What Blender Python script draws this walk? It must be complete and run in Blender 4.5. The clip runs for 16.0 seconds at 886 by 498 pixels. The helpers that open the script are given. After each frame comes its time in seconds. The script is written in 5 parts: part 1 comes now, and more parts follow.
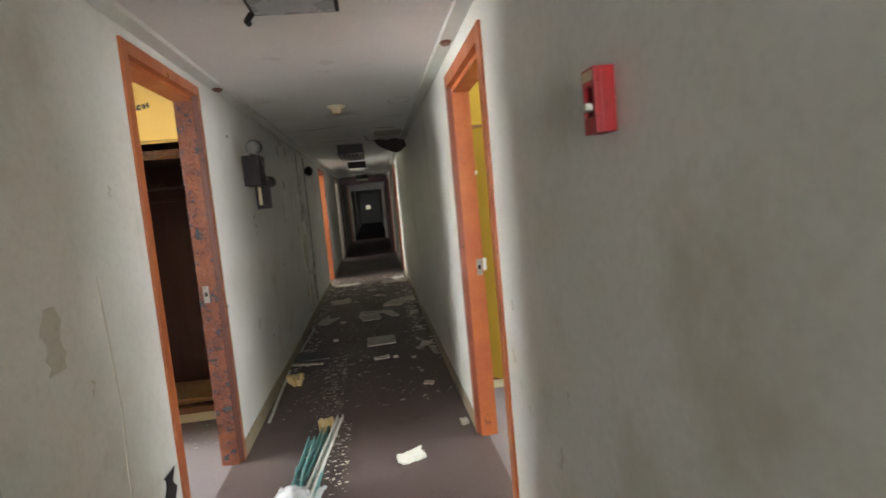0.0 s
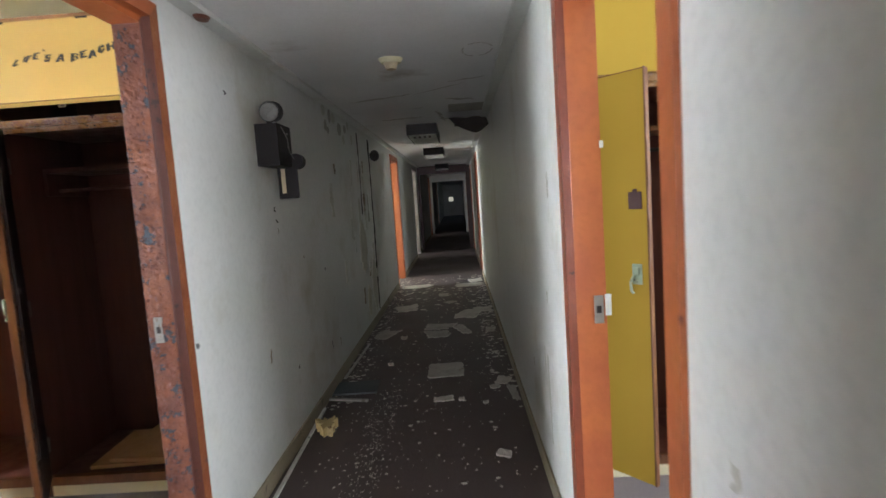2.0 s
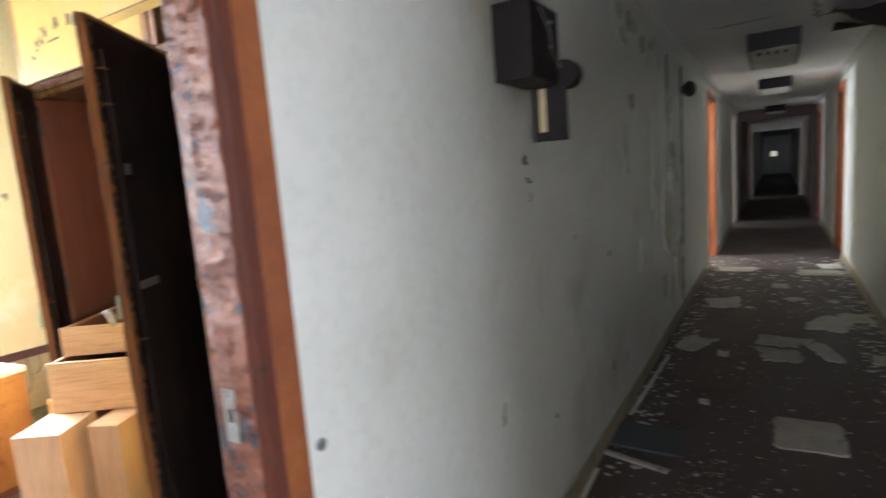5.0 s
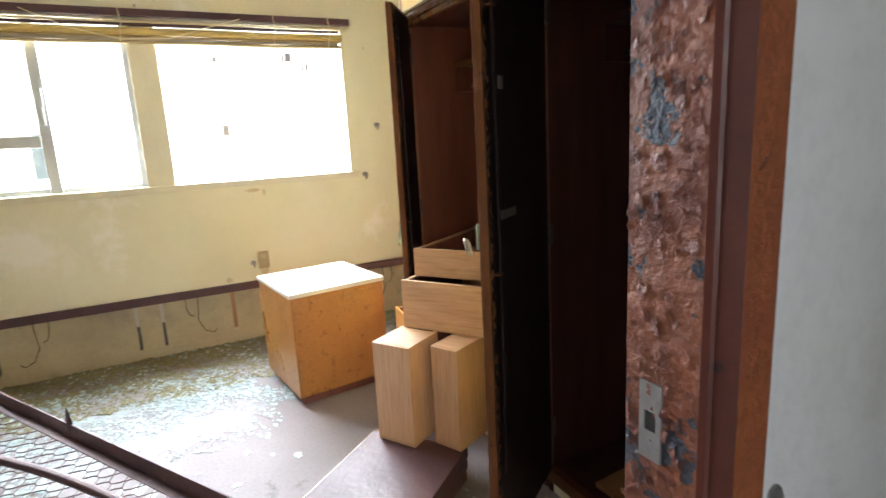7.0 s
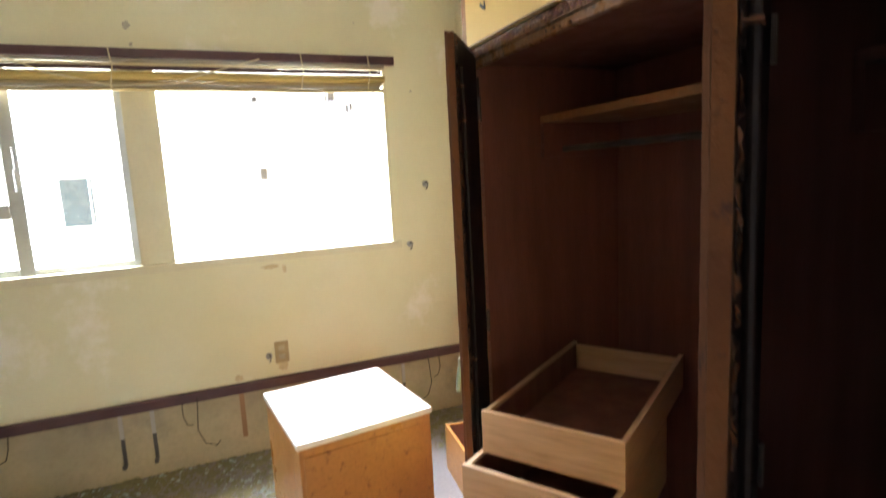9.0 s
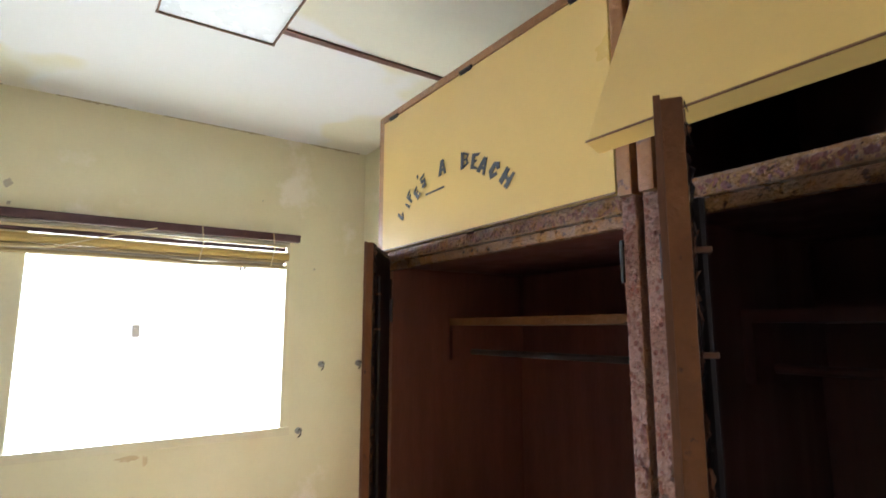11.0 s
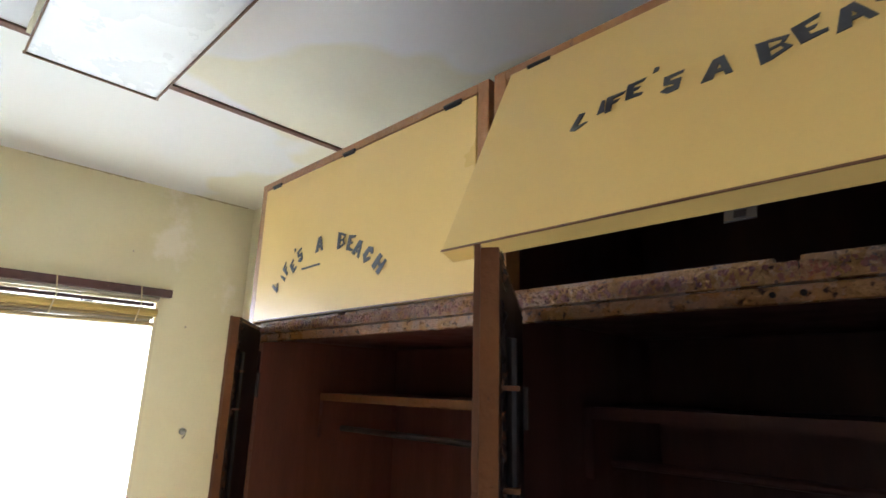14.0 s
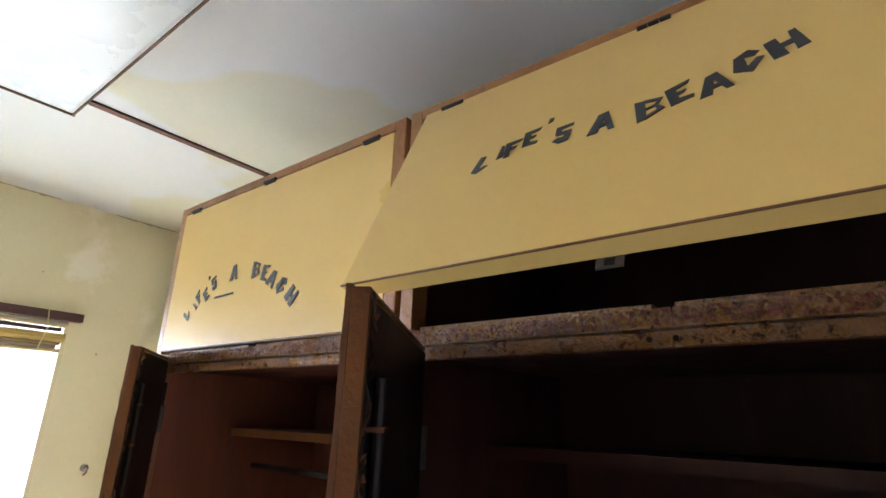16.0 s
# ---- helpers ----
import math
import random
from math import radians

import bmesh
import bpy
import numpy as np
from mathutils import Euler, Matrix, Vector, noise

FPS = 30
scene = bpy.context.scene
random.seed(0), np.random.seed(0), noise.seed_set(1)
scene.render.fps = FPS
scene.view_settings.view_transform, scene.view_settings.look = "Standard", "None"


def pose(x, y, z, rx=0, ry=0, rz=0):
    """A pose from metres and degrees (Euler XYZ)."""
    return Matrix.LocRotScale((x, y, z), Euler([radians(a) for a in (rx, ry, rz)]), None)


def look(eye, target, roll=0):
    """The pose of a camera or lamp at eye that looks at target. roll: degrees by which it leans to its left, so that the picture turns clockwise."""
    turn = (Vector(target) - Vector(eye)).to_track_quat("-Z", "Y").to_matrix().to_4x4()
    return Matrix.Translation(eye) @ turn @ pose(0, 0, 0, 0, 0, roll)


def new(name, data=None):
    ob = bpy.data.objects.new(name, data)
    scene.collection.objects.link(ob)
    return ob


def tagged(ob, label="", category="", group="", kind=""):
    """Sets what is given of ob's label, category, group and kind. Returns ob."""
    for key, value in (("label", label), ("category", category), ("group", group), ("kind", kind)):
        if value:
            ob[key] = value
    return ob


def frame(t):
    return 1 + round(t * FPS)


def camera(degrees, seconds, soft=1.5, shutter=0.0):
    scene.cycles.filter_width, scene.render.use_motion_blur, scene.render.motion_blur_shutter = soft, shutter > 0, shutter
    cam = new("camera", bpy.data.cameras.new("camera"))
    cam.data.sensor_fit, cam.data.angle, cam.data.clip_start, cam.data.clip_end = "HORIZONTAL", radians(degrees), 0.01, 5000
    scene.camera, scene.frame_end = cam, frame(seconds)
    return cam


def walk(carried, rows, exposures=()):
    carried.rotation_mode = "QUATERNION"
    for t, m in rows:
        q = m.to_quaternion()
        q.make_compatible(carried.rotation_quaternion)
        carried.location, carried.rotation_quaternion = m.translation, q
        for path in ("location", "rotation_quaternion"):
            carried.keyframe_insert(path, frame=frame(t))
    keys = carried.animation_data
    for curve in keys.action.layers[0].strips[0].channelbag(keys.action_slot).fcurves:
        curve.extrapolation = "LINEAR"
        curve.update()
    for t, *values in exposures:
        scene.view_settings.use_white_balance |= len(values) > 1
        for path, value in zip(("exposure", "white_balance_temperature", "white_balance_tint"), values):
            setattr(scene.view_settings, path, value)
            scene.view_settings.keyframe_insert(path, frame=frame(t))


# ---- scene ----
cam = camera(78.3, 16.0, shutter=0.5)
PATH = [
    (0, (0.076, 0.194, 1.397), (0.314, 2.17, 1.207), -5.3),
    (0.5, (0.099, 0.39, 1.381), (0.175, 2.379, 1.187), -5.4),
    (1, (0.198, 0.746, 1.399), (0.195, 2.736, 1.203), -5.0),
    (1.5, (0.217, 1.074, 1.366), (0.173, 3.064, 1.175), -4.8),
    (2, (0.199, 1.441, 1.384), (0.134, 3.431, 1.192), -3.9),
    (2.5, (0.2, 1.798, 1.352), (0.128, 3.787, 1.159), -3.5),
    (3, (0.165, 2.099, 1.359), (0.052, 4.086, 1.166), -3.5),
    (3.5, (0.041, 2.38, 1.365), (-0.19, 4.357, 1.175), -3.0),
    (4, (0.025, 2.57, 1.352), (-0.433, 4.507, 1.15), -3.4),
    (4.5, (0.042, 2.71, 1.345), (-0.726, 4.543, 1.123), -4.1),
    (5, (-0.116, 2.757, 1.347), (-1.16, 4.441, 1.081), -4.4),
    (5.2, (-0.209, 2.732, 1.338), (-1.356, 4.348, 1.062), -4.3),
    (7.3, (-0.529, 2.909, 1.286), (-2.334, 3.674, 0.895), -3.9),
    (7.5, (-0.593, 2.967, 1.256), (-2.423, 3.675, 0.869), -4.2),
    (8, (-0.998, 2.959, 1.311), (-2.832, 3.646, 0.905), -3.2),
    (8.5, (-1.176, 3.045, 1.391), (-3.012, 3.736, 1.001), -3.2),
    (9, (-1.265, 3.135, 1.487), (-3.099, 3.884, 1.21), -3.0),
    (9.5, (-1.333, 3.123, 1.55), (-3.155, 3.944, 1.48), -1.9),
    (10, (-1.341, 3.105, 1.583), (-3.11, 4.035, 1.657), -1.5),
    (10.2, (-1.333, 3.104, 1.589), (-3.076, 4.075, 1.717), -1.1),
    (12.3, (-1.336, 3.107, 1.655), (-2.827, 4.373, 2.069), 0.7),
    (12.5, (-1.343, 3.105, 1.655), (-2.816, 4.389, 2.079), 0.8),
    (13, (-1.332, 3.113, 1.661), (-2.779, 4.42, 2.105), 1.2),
    (13.5, (-1.299, 3.119, 1.681), (-2.718, 4.451, 2.141), 1.3),
    (14, (-1.266, 3.131, 1.688), (-2.643, 4.497, 2.176), 1.6),
    (14.5, (-1.24, 3.132, 1.697), (-2.571, 4.533, 2.214), 1.6),
    (15, (-1.227, 3.138, 1.703), (-2.511, 4.569, 2.253), 1.8),
    (15.5, (-1.217, 3.153, 1.696), (-2.462, 4.606, 2.279), 2.0),
    (16, (-1.209, 3.174, 1.697), (-2.423, 4.644, 2.302), 2.2),
]
walk(cam, [(t, look(eye, target, roll)) for t, eye, target, roll in PATH],
     ((0, 0.42, 6500), (0.5, 0.25, 6400), (1.0, 0.35, 6300), (1.5, 0.5, 6100), (2.5, 0.45, 5850), (3.5, 0.5, 6000), (4.5, 0.6, 6200), (5.0, 0.65, 5900), (7.3, -0.4, 5950), (9.0, -0.52, 5900), (10.2, -0.55, 5650), (12.3, -0.55, 5350), (16, -0.4, 5450)))

# ---- world, lights, exposure ----
world = bpy.data.worlds.new("world")
scene.world = world
world.use_nodes = True
_wn = world.node_tree
_sky = _wn.nodes.new("ShaderNodeTexSky")
_sky.sky_type, _sky.sun_disc = "NISHITA", False
_sky.sun_elevation, _sky.sun_rotation = radians(51), radians(66)
_wn.links.new(_sky.outputs[0], _wn.nodes["Background"].inputs[0])
_wn.nodes["Background"].inputs[1].default_value = 0.1


def window_light(name, m, sx, sy, watts, colour=(1, 0.97, 0.92)):
    la = bpy.data.lights.new(name, "AREA")
    la.shape, la.size, la.size_y, la.energy, la.color = "RECTANGLE", sx, sy, watts, colour
    ob = new(name, la)
    ob.matrix_world = m
    return ob


# ---- plan ----
XL, XR, TW = -0.81, 0.556, 0.10          # corridor faces and wall thickness
CZ = 2.18                                 # corridor ceiling
RZ, RC = 0.048, 2.665                      # room floor and ceiling
WX = -4.235                              # window wall face, west room
EX = 3.95                                # window wall face, east rooms
YN = 4.5                                 # north wall of the west room
# the first opening on each side is out of view, added for the rear lamps
L_DOORS = [(-3.4, -2.4, 2.09), (2.435, 3.372, 2.11), (9.92, 10.96, 2.09), (14.05, 15.1, 2.09), (20.8, 21.8, 2.09), (28.5, 29.5, 2.09)]
R_DOORS = [(-3.4, -2.4, 2.09), (2.315, 3.30, 2.06), (10.62, 11.6, 2.09), (14.4, 15.4, 2.09), (20.8, 21.8, 2.09), (30.0, 31.0, 2.09)]
END = 40.0
SILL, HEAD = 1.105, 2.09
WIN_S, WIN_N = 1.2, 4.057

sun = bpy.data.lights.new("sun", "SUN")
sun.energy, sun.angle, sun.color = 5.0, radians(0.6), (1, 0.96, 0.9)
new("sun", sun).matrix_world = look((18, -5, 24), (0, 3, 0))
window_light("sky_west_window", look((-6.0, 2.7, 3.9), (-3.6, 2.9, 1.0)), 3.6, 2.2, 3300, (0.95, 0.98, 1))
# added lamp just before the building, standing in for its sunlit facade
window_light("sky_west_horizon", look((-9.05, 2.8, 2.6), (0, 2.8, 2.6)), 10.0, 4.4, 6800, (0.96, 0.98, 1))
# the rear lamp of each side is unseen, added to brighten the near corridor
for nm, x, y, w in (("west_rear", -4.14, -2.9, 230), ("west_far", -4.14, 10.2, 170), ("west_mid", -4.14, 14.6, 60), ("west_last", -4.14, 21.3, 30)):
    window_light("sky_" + nm, look((x, y, 1.6), (0, y, 1.2)), 1.6, 0.9, w, (0.96, 0.98, 1))
for nm, x, y, w in (("east_rear", 3.86, -2.9, 200), ("east_far", 3.86, 11.1, 8), ("east_last", 3.86, 30.5, 7)):
    window_light("sky_" + nm, look((x, y, 1.6), (0, y, 1.2)), 1.6, 0.9, w, (0.96, 0.98, 1))
window_light("sky_east_near", look((3.86, 2.1, 1.6), (0, 2.1, 1.2)), 3.2, 0.95, 150, (0.96, 0.98, 1))
# unseen fill lamp at the south end, added to brighten the corridor
window_light("sky_south_window", look((-0.1, -5.95, 1.5), (-0.1, 0, 1.3)), 1.0, 1.2, 165, (1, 0.98, 0.96))


# ---- materials ----
def material(name, c1, c2, scale=3.0, rough=0.7, bump=0.1, fine=60.0, c3=None, spots=0.62, spot_scale=5.0, metal=0.0, stretch=(1, 1, 1), grain=0.35, vary=0.0, detail=6.0, soft=0.05, spec=0.5, spot_detail=8.0):
    """Two-scale paint: broad variation c1-c2, fine grain, optional patches of c3, and fine relief."""
    m = bpy.data.materials.new(name)
    m.use_nodes = True
    t = m.node_tree
    n, lk = t.nodes, t.links
    b = n["Principled BSDF"]
    co = n.new("ShaderNodeTexCoord")
    mp = n.new("ShaderNodeMapping")
    mp.inputs["Scale"].default_value = stretch
    lk.new(co.outputs["Object"], mp.inputs["Vector"])

    def nz(s, d=detail, r=0.6):
        k = n.new("ShaderNodeTexNoise")
        k.inputs["Scale"].default_value, k.inputs["Detail"].default_value, k.inputs["Roughness"].default_value = s, d, r
        lk.new(mp.outputs[0], k.inputs["Vector"])
        return k

    def ramp(src, a, z):
        r = n.new("ShaderNodeMapRange")
        r.inputs["From Min"].default_value, r.inputs["From Max"].default_value = a, z
        lk.new(src, r.inputs["Value"])
        return r.outputs[0]

    def mix(f, a, z):
        x = n.new("ShaderNodeMix")
        x.data_type = "RGBA"
        if isinstance(f, float):
            x.inputs[0].default_value = f
        else:
            lk.new(f, x.inputs[0])
        for i, v in ((6, a), (7, z)):
            if isinstance(v, tuple):
                x.inputs[i].default_value = (*v, 1)
            else:
                lk.new(v, x.inputs[i])
        return x.outputs[2]

    big, fin = nz(scale), nz(fine, 4)
    col = mix(ramp(big.outputs[0], 0.32, 0.68), c1, c2)
    dark = tuple(0.55 * v for v in c1)
    g = n.new("ShaderNodeMath")
    g.operation = "MULTIPLY"
    lk.new(ramp(fin.outputs[0], 0.45, 0.75), g.inputs[0])
    g.inputs[1].default_value = grain
    col = mix(g.outputs[0], col, dark)
    height = fin.outputs[0]
    if c3:
        sp = nz(spot_scale, spot_detail, 0.65)
        f = ramp(sp.outputs[0], spots, spots + soft)
        col = mix(f, col, c3)
        ad = n.new("ShaderNodeMath")
        ad.operation = "MULTIPLY_ADD"
        lk.new(f, ad.inputs[0])
        ad.inputs[1].default_value = -1.2
        lk.new(height, ad.inputs[2])
        height = ad.outputs[0]
    if vary:
        oi = n.new("ShaderNodeObjectInfo")
        hs = n.new("ShaderNodeHueSaturation")
        lk.new(ramp(oi.outputs["Random"], 0, 1), hs.inputs["Value"])
        r = [x for x in n if x.type == "MAP_RANGE"][-1]
        r.inputs["To Min"].default_value, r.inputs["To Max"].default_value = 1 - vary, 1 + vary
        lk.new(col, hs.inputs["Color"])
        col = hs.outputs[0]
    lk.new(col, b.inputs["Base Color"])
    bp = n.new("ShaderNodeBump")
    bp.inputs["Strength"].default_value, bp.inputs["Distance"].default_value = bump, 0.01
    lk.new(height, bp.inputs["Height"])
    lk.new(bp.outputs[0], b.inputs["Normal"])
    b.inputs["Metallic"].default_value = metal
    b.inputs["Specular IOR Level"].default_value = spec
    rr = ramp(big.outputs[0], 0.3, 0.7)
    r = [x for x in n if x.type == "MAP_RANGE"][-1]
    r.inputs["To Min"].default_value, r.inputs["To Max"].default_value = max(0.05, rough - 0.12), min(1, rough + 0.1)
    lk.new(rr, b.inputs["Roughness"])
    return m


M_HALL = material("hall_wall_paint", (0.65, 0.66, 0.61), (0.73, 0.73, 0.70), 2.2, 0.42, 0.10, 40, (0.54, 0.52, 0.44), 0.54, 1.3, grain=0.2, soft=0.14, detail=8.0)
M_HALLC = material("hall_ceiling_paint", (0.84, 0.84, 0.83), (0.76, 0.76, 0.74), 1.2, 0.6, 0.05, 70, (0.48, 0.45, 0.40), 0.62, 1.3, grain=0.15, soft=0.12)
M_ROOM = material("room_wall_paint", (0.78, 0.745, 0.53), (0.71, 0.665, 0.43), 1.5, 0.6, 0.06, 60, (0.84, 0.80, 0.66), 0.58, 1.8, grain=0.06, soft=0.08)
M_ROOMC = material("room_ceiling_paint", (0.84, 0.82, 0.70), (0.80, 0.78, 0.66), 1.6, 0.6, 0.03, 60, (0.85, 0.86, 0.89), 0.47, 1.0, grain=0.05, soft=0.03, spot_detail=2.5)
# dark ochre chosen for out-of-view walls, to weaken the room's bounced light
M_DIMW = material("light_damping_ochre", (0.30, 0.22, 0.11), (0.24, 0.17, 0.085), 1.5, 0.6, 0.06, 60, (0.36, 0.28, 0.16), 0.58, 1.8, grain=0.1, soft=0.1)
M_LOW = material("bare_lower_plaster", (0.52, 0.44, 0.27), (0.38, 0.33, 0.22), 2.5, 0.8, 0.15, 50, (0.24, 0.21, 0.16), 0.50, 3.0, grain=0.3, soft=0.2)
M_FLOOR = material("dusty_floor", (0.185, 0.158, 0.158), (0.245, 0.215, 0.218), 1.6, 0.66, 0.12, 80, (0.125, 0.10, 0.097), 0.62, 2.6, grain=0.3, spec=0.3)
# corridor floor, less than half as bright as the room floor
M_FLOORH = material("dark_hall_floor", (0.075, 0.052, 0.047), (0.105, 0.080, 0.075), 1.6, 0.55, 0.14, 80, (0.045, 0.033, 0.030), 0.58, 2.2, grain=0.35, soft=0.15)
M_RUST = material("orange_painted_steel", (0.42, 0.125, 0.035), (0.34, 0.085, 0.028), 4.0, 0.38, 0.12, 45, (0.17, 0.05, 0.028), 0.66, 9.0, grain=0.3)
M_PEEL = material("peeling_rusty_paint", (0.23, 0.070, 0.034), (0.13, 0.040, 0.028), 16.0, 0.55, 0.9, 110, (0.10, 0.055, 0.05), 0.58, 75.0, grain=0.55, stretch=(1, 1, 0.7), soft=0.12)
M_SCALE = material("scaling_jamb_paint", (0.25, 0.08, 0.032), (0.13, 0.048, 0.038), 11.0, 0.58, 0.8, 60, (0.045, 0.047, 0.062), 0.56, 20.0, grain=0.5, soft=0.03, spec=0.3)
M_RUSTP = material("chipped_orange_paint", (0.30, 0.10, 0.032), (0.20, 0.055, 0.025), 7.0, 0.42, 0.6, 45, (0.075, 0.04, 0.035), 0.64, 16.0, grain=0.45, soft=0.03)
M_DARK = material("dark_stained_wood", (0.215, 0.080, 0.056), (0.155, 0.057, 0.042), 2.5, 0.5, 0.06, 40, stretch=(6, 6, 0.6), grain=0.4)
M_EDGE = material("brown_wood_edge", (0.16, 0.065, 0.022), (0.11, 0.042, 0.016), 6.0, 0.55, 0.2, 60, (0.05, 0.02, 0.015), 0.62, 14.0, stretch=(3, 3, 0.6), grain=0.4)
M_YEL = material("yellow_laminate", (0.67, 0.46, 0.14), (0.63, 0.42, 0.12), 1.2, 0.38, 0.02, 120, grain=0.05)
M_PALE = material("pale_plywood", (0.54, 0.33, 0.18), (0.64, 0.43, 0.26), 1.6, 0.45, 0.08, 5.0, (0.42, 0.235, 0.115), 0.54, 2.4, stretch=(30, 1.6, 30), grain=0.4, vary=0.12, soft=0.2)
M_PALEX = material("pale_plywood_face", (0.54, 0.33, 0.18), (0.64, 0.43, 0.26), 1.6, 0.45, 0.08, 5.0, (0.42, 0.235, 0.115), 0.54, 2.4, stretch=(1.6, 30, 30), grain=0.4, vary=0.12, soft=0.2)
M_ORWOOD = material("orange_varnished_wood", (0.44, 0.21, 0.05), (0.33, 0.13, 0.035), 2.2, 0.35, 0.08, 70, (0.22, 0.08, 0.028), 0.57, 24.0, grain=0.45, soft=0.10)
M_REDP = material("faded_red_paint", (0.30, 0.13, 0.10), (0.24, 0.10, 0.08), 4.0, 0.6, 0.06, 60)
M_WHITE = material("white_laminate_top", (0.78, 0.74, 0.66), (0.72, 0.68, 0.60), 2.0, 0.35, 0.02, 100, grain=0.06)
M_METAL = material("dull_steel", (0.42, 0.42, 0.40), (0.32, 0.31, 0.29), 8.0, 0.4, 0.06, 60, (0.2, 0.12, 0.07), 0.64, 12.0, metal=0.8)
M_BLACK = material("black_painted_metal", (0.012, 0.009, 0.009), (0.018, 0.013, 0.012), 5.0, 0.5, 0.08, 60, (0.035, 0.025, 0.02), 0.68, 16.0, spec=0.2)
M_BROWNP = material("dark_brown_painted_strip", (0.085, 0.035, 0.036), (0.06, 0.024, 0.027), 4.0, 0.5, 0.2, 40, (0.22, 0.13, 0.09), 0.64, 14.0)
M_CREAM = material("cream_painted_wood", (0.72, 0.68, 0.48), (0.66, 0.60, 0.40), 3.0, 0.5, 0.05, 60, grain=0.12)
M_ALU = material("aluminium", (0.62, 0.64, 0.62), (0.52, 0.54, 0.53), 6.0, 0.4, 0.04, 60, metal=0.6, grain=0.1)


M_GROUND = material("pale_concrete", (0.5, 0.48, 0.44), (0.42, 0.40, 0.37), 0.6, 0.85, 0.05, 12)


# ---- builders ----
def bx(bm, x0, x1, y0, y1, z0, z1, bev=0.0, m=None):
    """A box between the planes, its edges rounded by bev."""
    vs = [bm.verts.new(p) for p in ((x0, y0, z0), (x1, y0, z0), (x1, y1, z0), (x0, y1, z0), (x0, y0, z1), (x1, y0, z1), (x1, y1, z1), (x0, y1, z1))]
    fs = [bm.faces.new([vs[i] for i in q]) for q in ((3, 2, 1, 0), (4, 5, 6, 7), (0, 1, 5, 4), (1, 2, 6, 5), (2, 3, 7, 6), (3, 0, 4, 7))]
    if bev:
        es = list({e for f in fs for e in f.edges})
        r = bmesh.ops.bevel(bm, geom=es, offset=bev, segments=2, affect="EDGES", profile=0.7)
        vs = list({v for f in r["faces"] for v in f.verts} | {v for v in vs if v.is_valid})
    if m is not None:
        bmesh.ops.transform(bm, matrix=m, verts=[v for v in vs if v.is_valid])
    return vs


def box(*a, **k):
    bm = bmesh.new()
    bx(bm, *a, **k)
    return bm


def tube(bm, p, q, r, n=10, cap=True):
    p, q = Vector(p), Vector(q)
    d = q - p
    m = Matrix.Translation((p + q) / 2) @ d.to_track_quat("Z", "Y").to_matrix().to_4x4()
    return bmesh.ops.create_cone(bm, cap_ends=cap, segments=n, radius1=r, radius2=r, depth=d.length, matrix=m)["verts"]


def bent(bm, pts, r, n=8):
    """A rod through the points."""
    for a, b in zip(pts, pts[1:]):
        tube(bm, a, b, r, n)
    for a in pts[1:-1]:
        bmesh.ops.create_icosphere(bm, subdivisions=1, radius=r * 1.02, matrix=Matrix.Translation(a))


def sweep(bm, pts, r, n=6):
    """One continuous rod along the points."""
    prev = None
    P = [Vector(p) for p in pts]
    for i, p in enumerate(P):
        d = (P[min(i + 1, len(P) - 1)] - P[max(i - 1, 0)]).normalized()
        u = d.cross(Vector((0.13, 0.07, 1))).normalized()
        v = d.cross(u)
        cur = [bm.verts.new(p + (u * math.cos(6.2832 * k / n) + v * math.sin(6.2832 * k / n)) * r) for k in range(n)]
        if prev:
            for k in range(n):
                bm.faces.new((prev[k], prev[(k + 1) % n], cur[(k + 1) % n], cur[k]))
        else:
            bm.faces.new(cur[::-1])
        prev = cur
    bm.faces.new(prev)


def part(name, bm, mat, parent=None, label="", smooth=False):
    me = bpy.data.meshes.new(name)
    bmesh.ops.recalc_face_normals(bm, faces=bm.faces[:])
    bm.to_mesh(me)
    bm.free()
    me.materials.append(mat)
    if smooth:
        for p in me.polygons:
            p.use_smooth = True
    ob = new(name, me)
    if parent:
        ob.parent = parent
    return tagged(ob, label) if label else ob


def thing(name, label, category, m=Matrix(), group="", kind=""):
    ob = new(name)
    ob.empty_display_size = 0.1
    ob.matrix_world = m
    return tagged(ob, label, category, group, kind)


def structure(name, bm, mat, label, category="wall"):
    return tagged(part(name, bm, mat), label, category, kind="structure")


def wall_y(bm, x0, x1, y0, y1, z0, z1, holes):
    """A wall along y with holes (y0, y1, z0, z1)."""
    y = y0
    for a, b, c, d in sorted(holes):
        bx(bm, x0, x1, y, a, z0, z1)
        if c > z0:
            bx(bm, x0, x1, a, b, z0, c)
        if d < z1:
            bx(bm, x0, x1, a, b, d, z1)
        y = b
    bx(bm, x0, x1, y, y1, z0, z1)


# ---- structure ----
HIN = 0.02  # wall opening sits this far inside the frame's outer edge
bm = bmesh.new()
wall_y(bm, XL - TW, XL, -6, END, -0.02, 2.8, [(a + HIN, b - HIN, -0.02, t - HIN) for a, b, t in L_DOORS])
structure("wall_west", bm, M_HALL, "dirty pale grey-green painted corridor wall with door openings")
bm = bmesh.new()
wall_y(bm, XR, XR + TW, -6, END, -0.02, 2.8, [(a + HIN, b - HIN, -0.02, t - HIN) for a, b, t in R_DOORS])
structure("wall_east", bm, M_HALL, "dirty pale grey-green painted corridor wall with door openings")
bm = bmesh.new()
wall_y(bm, WX - 0.2, WX, -6, END, -0.02, 2.8, [(WIN_S, WIN_N, SILL, HEAD)] + [(y - 0.85, y + 0.85, 1.1, 2.1) for y in (-2.9, 10.2, 14.6, 21.3)])
structure("wall_outer_west", bm, M_ROOM, "pale yellow painted outer wall with a long window")
bm = bmesh.new()
